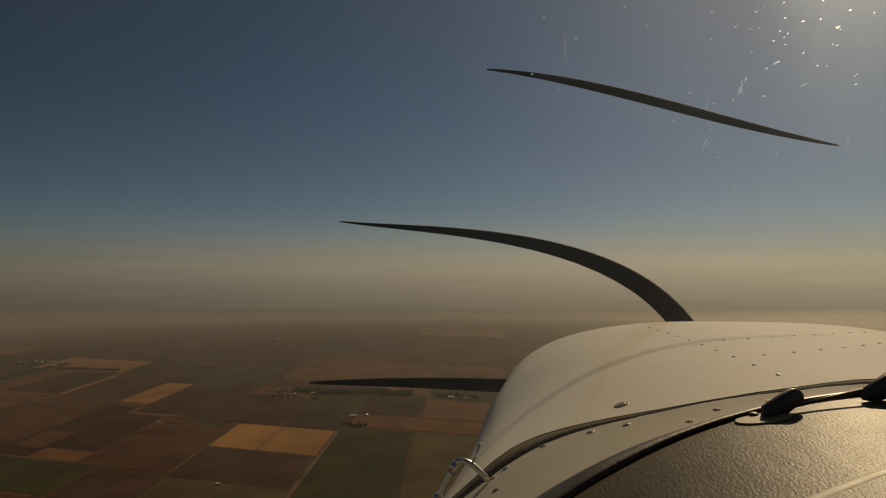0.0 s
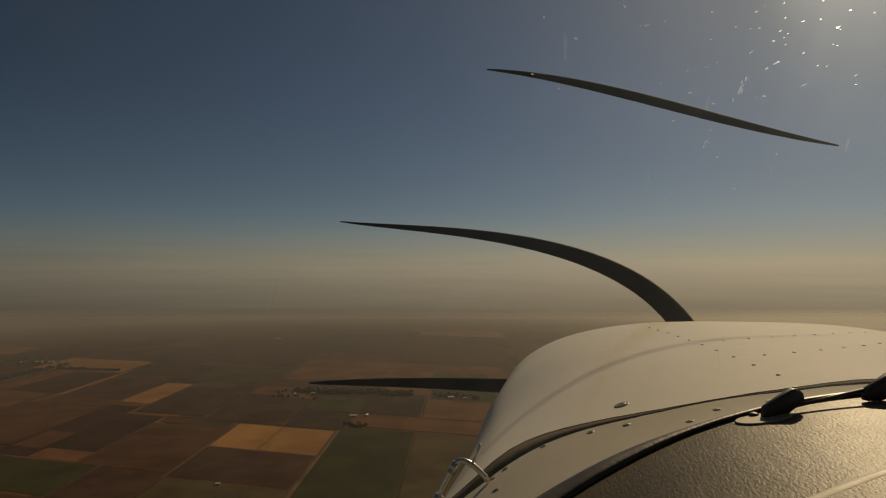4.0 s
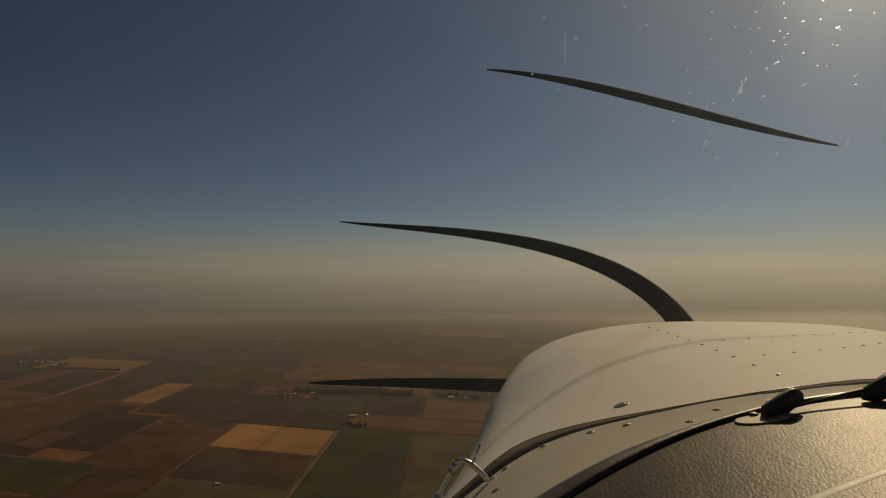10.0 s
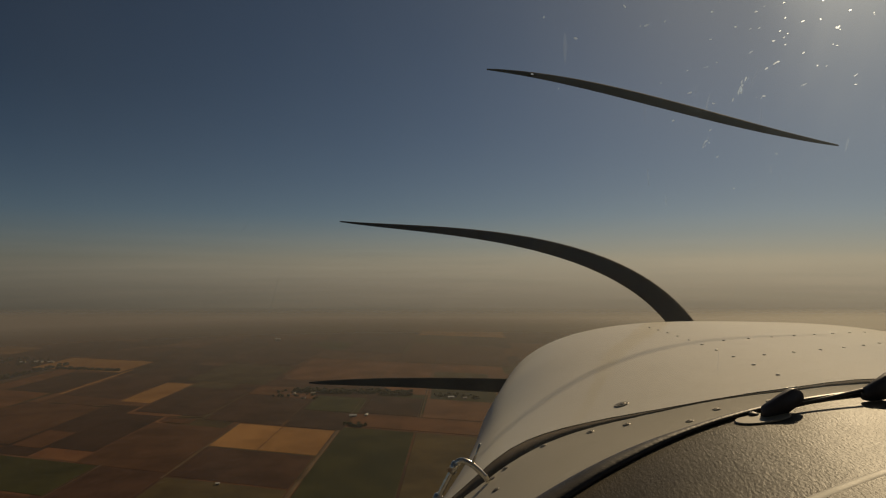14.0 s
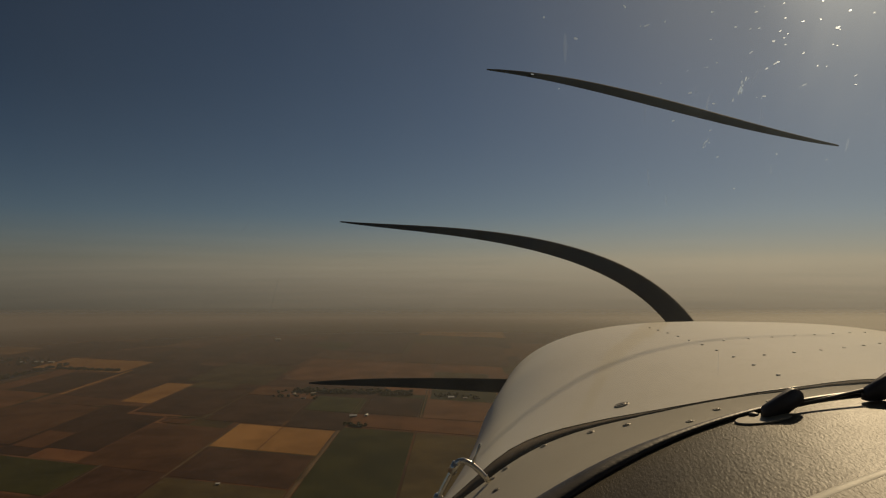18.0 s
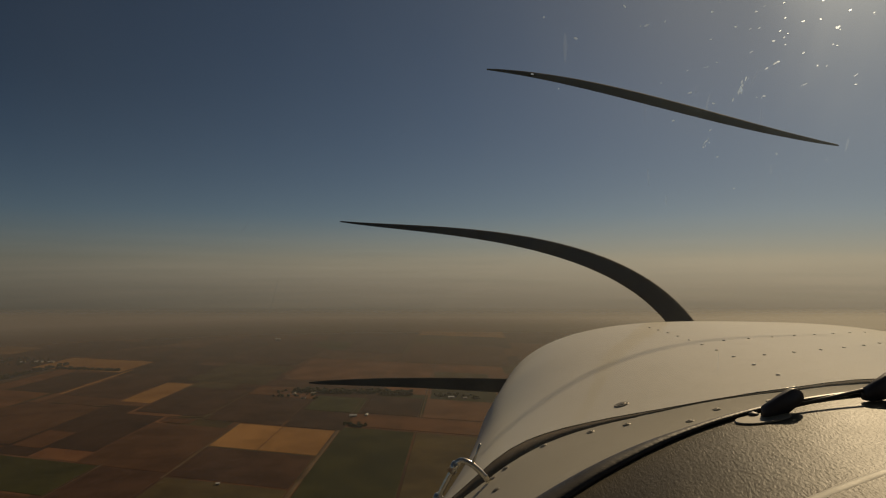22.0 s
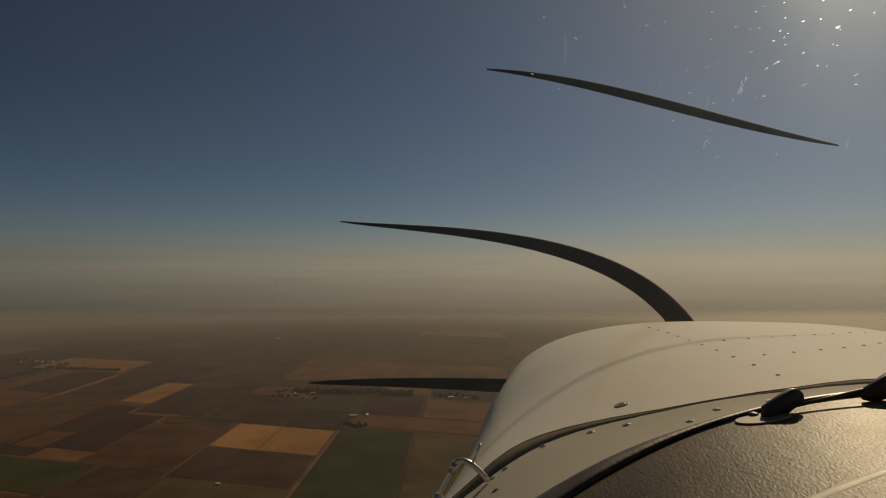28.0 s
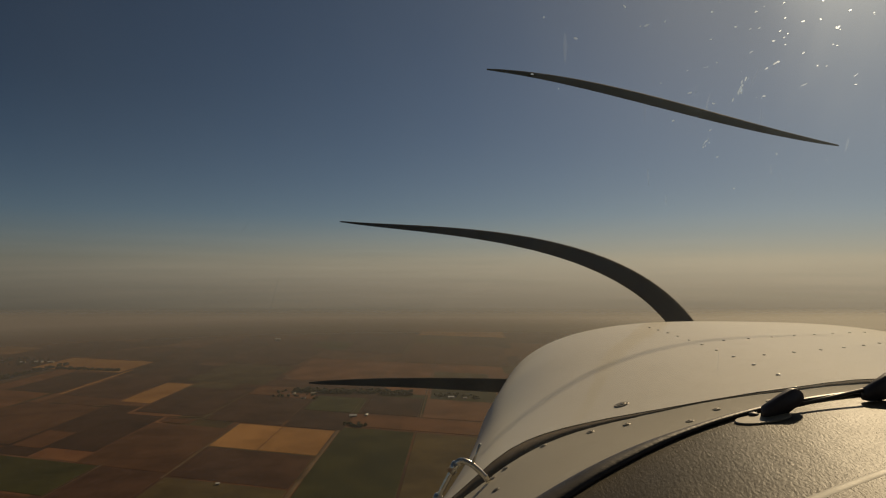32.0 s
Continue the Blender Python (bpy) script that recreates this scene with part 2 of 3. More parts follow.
def perspex():
    """Thin clear sheet with a film of dust and fine wiping marks that catch the sun."""
    m, n, links = tree_of("dusty_perspex")
    out = n.new("ShaderNodeOutputMaterial")
    clear, shine, film = n.new("ShaderNodeBsdfTransparent"), node(n, "ShaderNodeBsdfGlossy", Roughness=0.03), n.new("ShaderNodeBsdfTranslucent")
    film.inputs["Color"].default_value = (0.66, 0.82, 0.90, 1)
    fr = node(n, "ShaderNodeFresnel", IOR=1.16)
    a, b = n.new("ShaderNodeMixShader"), n.new("ShaderNodeMixShader")
    links.new(fr.outputs[0], a.inputs[0]), links.new(clear.outputs[0], a.inputs[1]), links.new(shine.outputs[0], a.inputs[2])
    co, mp = n.new("ShaderNodeTexCoord"), n.new("ShaderNodeMapping")
    mp.inputs["Scale"].default_value = (1, 0.25, 0.25)
    links.new(co.outputs["Object"], mp.inputs[0])
    broad, wipe = node(n, "ShaderNodeTexNoise", Scale=3.0, Detail=3.0), node(n, "ShaderNodeTexNoise", Scale=70.0, Detail=3.0)
    links.new(co.outputs["Object"], broad.inputs["Vector"]), links.new(mp.outputs[0], wipe.inputs["Vector"])
    k = n.new("ShaderNodeMath")
    k.operation = "MULTIPLY"
    links.new(broad.outputs[0], k.inputs[0]), links.new(wipe.outputs[0], k.inputs[1])
    amount = n.new("ShaderNodeMapRange")
    amount.inputs["From Min"].default_value, amount.inputs["From Max"].default_value = 0.1, 0.5
    amount.inputs["To Min"].default_value, amount.inputs["To Max"].default_value = 0.008, 0.034
    links.new(k.outputs[0], amount.inputs[0])
    # film thickened towards the top and right, painted in for the sun's glare
    apart = n.new("ShaderNodeSeparateXYZ")
    links.new(co.outputs["Object"], apart.inputs[0])
    glare_masks = []
    for axis, low, high in (("X", -0.50, -0.28), ("Z", 0.045, 0.155)):
        step = n.new("ShaderNodeMapRange")
        step.interpolation_type = "SMOOTHSTEP"
        step.inputs["From Min"].default_value, step.inputs["From Max"].default_value = low, high
        links.new(apart.outputs[axis], step.inputs[0])
        glare_masks.append(step.outputs[0])
    both, extra = n.new("ShaderNodeMath"), n.new("ShaderNodeMath")
    both.operation, extra.operation = "MULTIPLY", "MULTIPLY_ADD"
    extra.inputs[1].default_value = 0.135
    links.new(glare_masks[0], both.inputs[0]), links.new(glare_masks[1], both.inputs[1])
    links.new(both.outputs[0], extra.inputs[0]), links.new(amount.outputs[0], extra.inputs[2]), links.new(extra.outputs[0], b.inputs[0])
    # fine scratches that throw the sun's light onwards, strongest close to the sun
    haze_lobe = node(n, "ShaderNodeBsdfRefraction", Roughness=0.9, IOR=1.16, Color=(0.66, 0.79, 1.0, 1))
    scratched, lobe = n.new("ShaderNodeMixShader"), n.new("ShaderNodeMapRange")
    lobe.inputs["To Min"].default_value, lobe.inputs["To Max"].default_value = 0.013, 0.024
    links.new(wipe.outputs[0], lobe.inputs[0]), links.new(lobe.outputs[0], scratched.inputs[0])
    links.new(film.outputs[0], b.inputs[2]), links.new(a.outputs[0], scratched.inputs[1]), links.new(haze_lobe.outputs[0], scratched.inputs[2])
    links.new(scratched.outputs[0], b.inputs[1]), links.new(b.outputs[0], out.inputs[0])
    return m


PERSPEX = perspex()


def chip(name, thin, thick, onward):
    """Dried marks that scatter the sun, partly onwards."""
    m, n, links = tree_of(name)
    out, a, b, mix = n.new("ShaderNodeOutputMaterial"), n.new("ShaderNodeBsdfTranslucent"), n.new("ShaderNodeBsdfTransparent"), n.new("ShaderNodeMixShader")
    a.inputs["Color"].default_value = (0.62, 0.78, 1.0, 1)
    ahead, solid = node(n, "ShaderNodeBsdfRefraction", Roughness=0.9, IOR=1.2, Color=(0.75, 0.86, 1.0, 1)), n.new("ShaderNodeMixShader")
    solid.inputs[0].default_value = onward
    links.new(a.outputs[0], solid.inputs[1]), links.new(ahead.outputs[0], solid.inputs[2])
    g = n.new("ShaderNodeNewGeometry")
    r = n.new("ShaderNodeMapRange")
    r.inputs["To Min"].default_value, r.inputs["To Max"].default_value = thin, thick
    links.new(g.outputs["Random Per Island"], r.inputs[0]), links.new(r.outputs[0], mix.inputs[0])
    links.new(b.outputs[0], mix.inputs[1]), links.new(solid.outputs[0], mix.inputs[2]), links.new(mix.outputs[0], out.inputs[0])
    return m


CHIP, SMEAR = chip("insect_and_dust_marks", 0.5, 1.0, 0.22), chip("faint_smears_and_reflection", 0.05, 0.16, 0.1)


def haze_material():
    """Dust haze, lit by sun and sky, thicker with the length of air that it stands for."""
    m, n, links = tree_of("valley_haze")
    out, clear, mix = n.new("ShaderNodeOutputMaterial"), n.new("ShaderNodeBsdfTransparent"), n.new("ShaderNodeMixShader")
    front, back, both = n.new("ShaderNodeBsdfDiffuse"), n.new("ShaderNodeBsdfTranslucent"), n.new("ShaderNodeMixShader")
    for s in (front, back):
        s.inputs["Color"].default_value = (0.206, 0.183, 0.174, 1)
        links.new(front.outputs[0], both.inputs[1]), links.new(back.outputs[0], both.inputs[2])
    co = n.new("ShaderNodeTexCoord")
    flat, length = n.new("ShaderNodeVectorMath"), n.new("ShaderNodeVectorMath")
    flat.operation, length.operation = "MULTIPLY", "LENGTH"
    flat.inputs[1].default_value = (1, 1, 0)
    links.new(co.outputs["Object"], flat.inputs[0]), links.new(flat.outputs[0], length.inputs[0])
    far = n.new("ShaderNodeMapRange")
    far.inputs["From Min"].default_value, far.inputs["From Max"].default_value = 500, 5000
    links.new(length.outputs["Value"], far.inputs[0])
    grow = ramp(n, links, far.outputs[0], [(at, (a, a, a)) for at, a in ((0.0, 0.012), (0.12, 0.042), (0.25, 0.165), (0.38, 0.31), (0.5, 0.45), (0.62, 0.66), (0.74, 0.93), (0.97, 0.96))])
    both.inputs[0].default_value = 0.1
    # rough gloss stands in for light that dust scatters onwards
    glow, lit = node(n, "ShaderNodeBsdfGlossy", Roughness=0.75, Color=(0.70, 0.70, 0.66, 1)), n.new("ShaderNodeMixShader")
    lit.inputs[0].default_value = 0.22
    links.new(both.outputs[0], lit.inputs[1]), links.new(glow.outputs[0], lit.inputs[2])
    # opacity drops again ahead, to blend the plain's end into the sky
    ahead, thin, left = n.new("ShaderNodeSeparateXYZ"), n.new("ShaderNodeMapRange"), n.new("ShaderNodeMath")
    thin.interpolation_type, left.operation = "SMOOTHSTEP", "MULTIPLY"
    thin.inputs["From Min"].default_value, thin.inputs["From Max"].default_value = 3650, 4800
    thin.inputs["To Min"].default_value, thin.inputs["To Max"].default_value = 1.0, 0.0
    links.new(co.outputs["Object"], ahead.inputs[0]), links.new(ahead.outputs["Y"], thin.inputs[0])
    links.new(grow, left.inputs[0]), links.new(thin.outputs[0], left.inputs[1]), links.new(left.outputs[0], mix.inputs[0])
    links.new(clear.outputs[0], mix.inputs[1]), links.new(lit.outputs[0], mix.inputs[2]), links.new(mix.outputs[0], out.inputs[0])
    return m


HAZE = haze_material()


# ---- building helpers ----
def mesh_of(name, bm, material, smooth=True):
    me = bpy.data.meshes.new(name)
    bm.normal_update()
    bm.to_mesh(me)
    bm.free()
    me.materials.append(material)
    if smooth:
        for poly in me.polygons:
            poly.use_smooth = True
    return me


def part(name, bm, material, parent=None, label="", smooth=True):
    ob = new(name, mesh_of(name, bm, material, smooth))
    if parent:
        ob.parent = parent
    return tagged(ob, label)


def shared(name, me, parent, place, label=""):
    ob = new(name, me)
    ob.parent, ob.matrix_basis = parent, place
    return tagged(ob, label)


def sheet(rows, closed=False, cap=False):
    """A skin over rows of points."""
    bm = bmesh.new()
    grid = [[bm.verts.new(p) for p in row] for row in rows]
    for a, b in zip(grid, grid[1:]):
        n = len(a)
        for i in range(n if closed else n - 1):
            bm.faces.new((a[i], a[(i + 1) % n], b[(i + 1) % n], b[i]))
    if cap:
        bm.faces.new(list(reversed(grid[0])))
        bm.faces.new(grid[-1])
    bmesh.ops.recalc_face_normals(bm, faces=bm.faces)
    return bm


def tube(points, radii, sides=12):
    """A round bar along a line of points."""
    rows, pts = [], [Vector(p) for p in points]
    side = None
    for i, p in enumerate(pts):
        d = (pts[min(i + 1, len(pts) - 1)] - pts[max(i - 1, 0)]).normalized()
        if side is None:
            side = d.cross(Vector((0, 0, 1)) if abs(d.z) < 0.9 else Vector((1, 0, 0))).normalized()
        side = (side - d * side.dot(d)).normalized()
        other = d.cross(side)
        r = radii[i] if isinstance(radii, (list, tuple)) else radii
        rows.append([p + side * r * math.cos(a) + other * r * math.sin(a) for a in (2 * math.pi * k / sides for k in range(sides))])
    return sheet(rows, closed=True, cap=True)


def strip(points, radii, flat):
    """A flattened bead along a line of points."""
    rows, pts = [], [Vector(p) for p in points]
    for i, p in enumerate(pts):
        d = (pts[min(i + 1, len(pts) - 1)] - pts[max(i - 1, 0)]).normalized()
        side = d.cross(Vector((0, 0, 1))).normalized()
        other = side.cross(d)
        rows.append([p + side * radii[i] * math.cos(a) + other * radii[i] * flat * math.sin(a) for a in (2 * math.pi * k / 14 for k in range(14))])
    return sheet(rows, closed=True, cap=True)


def box(x0, x1, y0, y1, z0, z1, bevel=0.0):
    bm = bmesh.new()
    bmesh.ops.create_cube(bm, size=1)
    for v in bm.verts:
        v.co = ((x0 + x1) / 2 + v.co.x * (x1 - x0), (y0 + y1) / 2 + v.co.y * (y1 - y0), (z0 + z1) / 2 + v.co.z * (z1 - z0))
    if bevel:
        bmesh.ops.bevel(bm, geom=bm.edges[:], offset=bevel, segments=2, affect="EDGES")
    return bm


def bezier(a, b, c, d, count):
    a, b, c, d = (Vector(p) for p in (a, b, c, d))
    return [a * (1 - t) ** 3 + b * 3 * t * (1 - t) ** 2 + c * 3 * t * t * (1 - t) + d * t ** 3 for t in (i / (count - 1) for i in range(count))]


# ---- the land ----
SKEW, SKEW_FROM, LEAN = -0.29, -415.0, 0.03


def land(x, s, z=0.0):
    """A place on the plain: x across, s along the slightly skewed survey grid."""
    y = s + SKEW * (x - SKEW_FROM)
    return Vector((x + LEAN * (y - 1100), y, z))


bm = sheet([[(-5000 + 250 * i, -4700 + 215 * k, 0) for i in range(41)] for k in range(41)])
ground = part("ground", bm, SOIL)
tagged(ground, "flat brown farmland plain fading into dust haze", "ground", kind="structure")


def plot(x0, x1, s0, s1, kind, top=0.3, label="", name="field"):
    """One field: a low bed of soil or crop with soft shoulders."""
    w = min(1.5, (x1 - x0) / 5)
    rows = []
    for z, inset in ((0.02, 0.0), (top, w)):
        rows.append([land(x0 + inset, s0 + inset, z), land(x1 - inset, s0 + inset, z), land(x1 - inset, s1 - inset, z), land(x0 + inset, s1 - inset, z)])
    bm = sheet(rows, closed=True, cap=True)
    return part(name, bm, CROPS[kind] if isinstance(kind, str) else kind, ground, label, smooth=False)


NAMED = [
    (-420, -325.3, 1136, 1298, "tan", "tan stubble field, cut"), (-325, -214, 1136, 1298, "tan", "tan stubble field, cut"),
    (-420, -216, 974, 1132, "dark", "dark freshly ploughed field"), (-780, -696, 1405, 1648, "tan", "tan stubble field"),
    (-692, -522, 1325, 1610, "dark", "dark ploughed field"), (-705, -600, 1045, 1305, "dark", "dark ploughed field"),
    (-600, -424, 985, 1255, "brown", "brown harrowed field"), (-594, -522, 1262, 1304, "brown", "brown harrowed field"),
    (-775, -709, 1036, 1142, "rust", "reddish bare field"), (-810, -553, 850, 985, "green", "green crop field"),
    (-546, -424, 840, 980, "dark", "dark ploughed field"), (-419, -216, 790, 970, "olive", "olive fallow field"),
    (-1330, -1000, 1745, 1960, "tan", "tan stubble field"), (-1790, -1603, 1960, 2150, "tan", "tan stubble field"),
    (-1216, -1150, 1440, 1745, "rust", "pale reddish strip field"), (-1144, -990, 1440, 1716, "dark", "dark ploughed field"),
    (-964, -788, 1424, 1740, "dark", "dark ploughed field"), (-964, -788, 1345, 1420, "brown", "brown harrowed field"),
    (-1000, -783, 1040, 1338, "brown", "brown harrowed field"), (-1300, -1006, 1040, 1434, "rust", "reddish brown bare field"),
    (-742, -500, 1690, 2000, "olive", "olive fallow field"), (-480, 160, 1790, 2190, "rust", "reddish brown bare field"),
    (-322, -195, 1450, 1605, "green", "green crop field beside a farmyard"), (-188, -60, 1456, 1640, "dark", "dark ploughed field"),
    (-505, -330, 1304, 1556, "dark", "dark ploughed field"), (-200, 120, 1342, 1445, "rust", "reddish brown bare field"),
    (-205, -59, 938, 1330, "green", "green irrigated crop field"), (-56, 150, 930, 1330, "olive", "olive fallow field"),
    (-52, 260, 1452, 1780, "brown", "brown harrowed field"), (-205, 220, 740, 932, "olive", "olive fallow field"),
    (-1290, -1010, 1990, 2330, "dark", "wide dark fallow field"), (-1000, -750, 2020, 2560, "dark", "wide dark fallow field"),
    (-744, -500, 2010, 2480, "dark", "wide dark fallow field"), (-1560, -1300, 1990, 2420, "dark", "wide dark fallow field"),
    (-490, -180, 2200, 2390, "brown", "brown harrowed field"), (-420, -190, 2400, 2760, "dark", "wide dark field"),
    (-170, 190, 2200, 2700, "brown", "brown harrowed field"), (-1010, -783, 840, 1030, "rust", "reddish brown bare field"),
    (-50, 110, 1800, 2040, "olive", "yellowish olive fallow field"), (-46, 120, 1640, 1785, "green", "green crop field"),
    (-326, -200, 1302, 1440, "dark", "dark ploughed field"), (-505, -400, 1570, 1680, "rust", "reddish bare field beside a farmyard"),
]
for i, (x0, x1, s0, s1, kind, label) in enumerate(NAMED):
    plot(x0, x1, s0, s1, kind, 0.6 + 0.01 * i, label)

rng = random.Random(11)
x = -3700.0
while x < 3500:
    wide = rng.choice((185, 260, 330, 400)) * (1 if abs(x) < 1500 else 1.5)
    s = 540.0 + rng.uniform(-60, 60)
    while s < 4900:
        deep = rng.choice((150, 200, 300, 380)) * (1 if s < 1900 else 1.3 if s < 2900 else 1.6)
        mid = land(x + wide / 2, s + deep / 2)
        if abs(mid.x) < 0.82 * mid.y + 150 and mid.y + deep / 2 < 3880 and mid.x < 2600:
            kind = rng.choices(("dark", "brown", "rust", "tan", "green", "olive"), (30, 30, 16, 3 if s > 2200 else 0, 6, 15) if s < 2900 else (14, 18, 16, 20, 8, 24))[0]
            strips = rng.choice((1, 1, 2, 2, 3)) if s < 3200 else 1
            for j in range(strips):
                near = rng.random() < 0.55
                sort = kind if near else rng.choice(("dark", "dark", "brown", "brown", "olive"))
                plot(x + 0.8 + wide * j / strips, x + wide * (j + 1) / strips - 0.8, s + 0.8, s + deep - 0.8, sort, 0.3 + 0.004 * rng.random())
        s += deep
    x += wide


def track(x0, s0, x1, s1, wide, label, material=TRACK, name="dirt_track", z=0.9):
    a, b = land(x0, s0), land(x1, s1)
    side = (b - a).cross(Vector((0, 0, 1))).normalized() * wide / 2
    steps = 24
    rows = []
    for k in range(steps + 1):
        c = a.lerp(b, k / steps)
        wob = 1 + 0.12 * math.sin(k * 1.7)
        rows.append([c + side * o * wob + Vector((0, 0, h)) for o, h in ((-1.1, 0.02), (-0.9, z), (0.9, z), (1.1, 0.02))])
    ob = part(name, sheet(rows), material)
    return tagged(ob, label, "road" if name == "dirt_track" else "canal", kind="structure")


track(-212, 700, -209, 1440, 8, "pale straight dirt farm track between fields")
track(-422, 960, -421, 1300, 3, "pale straight dirt farm track between fields", z=0.95)
track(-600, 1309, -516, 1317, 4, "pale dirt farm track between dark fields", z=1.05)
track(-516, 1317, -508, 1580, 5, "pale straight dirt farm track between fields", z=0.98)
track(-549, 830, -549, 992, 4, "narrow dirt track along a field edge", z=1.0)
track(-974, 1430, -986, 1802, 6, "pale dirt farm track between brown fields", CROPS["tan"], z=1.05)
track(-1260, 2186, -1103, 2445, 12, "pale dirt road through dark land", CROPS["tan"], z=1.2)
track(-930, 1338, -890, 1346, 9, "pale patch of dirt road", z=1.1)
track(-812, 1340, -770, 1352, 8, "pale patch of dirt road", z=1.12)
track(-209, 1440, -190, 2900, 3, "faint straight dirt road running into the distance", z=1.0)
track(-57, 1450, -54, 2900, 3, "straight dirt farm road beside fields", z=1.15)
track(-1250, 900, -1235, 1740, 24, "pale sandy bank along a canal", z=1.1)
track(-1280, 900, -1265, 1740, 18, "dark irrigation canal between sandy banks", WATER, "canal", 0.7)


def clump_mesh(seed, size):
    """A crown: some dozens of ragged leaf clumps with gaps between them."""
    r = random.Random(seed)
    bm = bmesh.new()
    for _ in range(34):
        a, h = r.uniform(0, 2 * math.pi), r.uniform(0.25, 1.0)
        out = (1.05 - 0.6 * h) * r.uniform(0.2, 1.0) * 0.75
        made = bmesh.ops.create_icosphere(bm, subdivisions=1, radius=r.uniform(0.10, 0.2) * size)["verts"]
        c = Vector((math.cos(a) * out * size * 0.55, math.sin(a) * out * size * 0.55, h * size))
        for v in made:
            v.co = c + v.co * r.uniform(0.65, 1.3)
    return mesh_of("crown", bm, LEAVES, smooth=False)


def trunk_mesh(size):
    bm = tube([(0, 0, 0), (0.05 * size, 0, 0.2 * size), (0.02 * size, 0.03 * size, 0.5 * size)], [0.05 * size, 0.035 * size, 0.015 * size], 6)
    for a in (0.3, 2.2, 4.4):
        limb = tube([(0.04 * size, 0, 0.25 * size), (0.22 * size * math.cos(a), 0.22 * size * math.sin(a), 0.55 * size)], [0.022 * size, 0.008 * size], 5)
        me = bpy.data.meshes.new("limb")
        limb.to_mesh(me)
        limb.free()
        bm.from_mesh(me)
        bpy.data.meshes.remove(me)
    return mesh_of("trunk", bm, BARK)


CROWNS, TRUNK = [clump_mesh(i, 8.0) for i in range(4)], trunk_mesh(8.0)


def tree(x, s, size, group, label):
    ob = new("tree")
    ob.matrix_basis = Matrix.LocRotScale(land(x, s, 0.0), Euler((0, 0, rng.uniform(0, 6.3))), (size * rng.uniform(1.6, 2.5),) * 2 + (size,))
    shared("trunk", TRUNK, ob, Matrix(), "")
    shared("crown", rng.choice(CROWNS), ob, Matrix(), "")
    return tagged(ob, label, "tree", group)


for i in range(150):
    x = -396 + 2.05 * i
    if abs(x + 232) > 6:
        tree(x + rng.uniform(-2, 2), 1640 + 0.16 * (x + 396) + rng.uniform(-20, 20), rng.uniform(0.6, 1.1), "shelter belt", "dark dusty tree in a field shelter belt")
for i in range(36):
    tree(rng.uniform(-207, -160), 1352 + rng.uniform(-14, 18), rng.uniform(0.35, 0.6), "trees round the farmhouse", "dark tree beside a farmhouse")
for i in range(30):
    tree(rng.uniform(-440, -310), 1600 + rng.uniform(-44, 44), rng.uniform(0.4, 0.75), "trees round the farmyard", "small dark tree in a farmyard")
for i in range(26):
    tree(rng.uniform(-40, 70), 1690 + rng.uniform(-22, 26), rng.uniform(0.5, 0.9), "trees round the second farmhouse", "dark tree beside a farm road")
for i in range(46):
    tree(-1300 + 1.1 * i + rng.uniform(-12, 12), 1420 + 9 * i + rng.uniform(-12, 12), rng.uniform(0.7, 1.3), "trees along the canal", "dark tree beside an irrigation canal")
for i in range(60):
    tree(rng.uniform(-1560, -1330), rng.uniform(1760, 1900), rng.uniform(0.6, 1.1), "trees round the sheds", "dark tree in a wooded patch beside sheds")
for i in range(50):
    tree(-1240 + 4.4 * i + rng.uniform(-7, 7), 1752 + 0.35 * i + rng.uniform(-7, 7), rng.uniform(0.6, 1.0), "trees along the field edge", "dark tree along the edge of a tan field")


def barn(x, s, wide, deep, high, turn, roof, label, name="farm_building"):
    ob = new(name)
    ob.matrix_basis = Matrix.LocRotScale(land(x, s, 0.0), Euler((0, 0, turn)), None)
    part("wall", box(-wide / 2, wide / 2, -deep / 2, deep / 2, 0, high), WALL, ob, smooth=False)
    e, top = 0.6, high + deep * 0.22
    rows = [[(sx * (wide / 2 + e), -deep / 2 - e, high - 0.1), (sx * (wide / 2 + e), 0, top), (sx * (wide / 2 + e), deep / 2 + e, high - 0.1),
             (sx * (wide / 2 + e), deep / 2 + e, high + 0.15), (sx * (wide / 2 + e), 0, top + 0.25), (sx * (wide / 2 + e), -deep / 2 - e, high + 0.15)] for sx in (-1, 1)]
    part("roof", sheet(rows, closed=True, cap=True), roof, ob, smooth=False)
    part("door", box(-1.4, 1.4, -deep / 2 - 0.08, -deep / 2, 0, min(3.0, high - 0.4)), TILES, ob, smooth=False)
    for k in (-0.32, 0.32):
        pane_frame = part("window", box(k * wide - 0.7, k * wide + 0.7, -deep / 2 - 0.06, -deep / 2, 1.1, 2.3), WALL, ob, smooth=False)
        part("pane", box(k * wide - 0.55, k * wide + 0.55, -deep / 2 - 0.09, -deep / 2 - 0.06, 1.2, 2.2), WATER, pane_frame, smooth=False)
    return tagged(ob, label, "building")


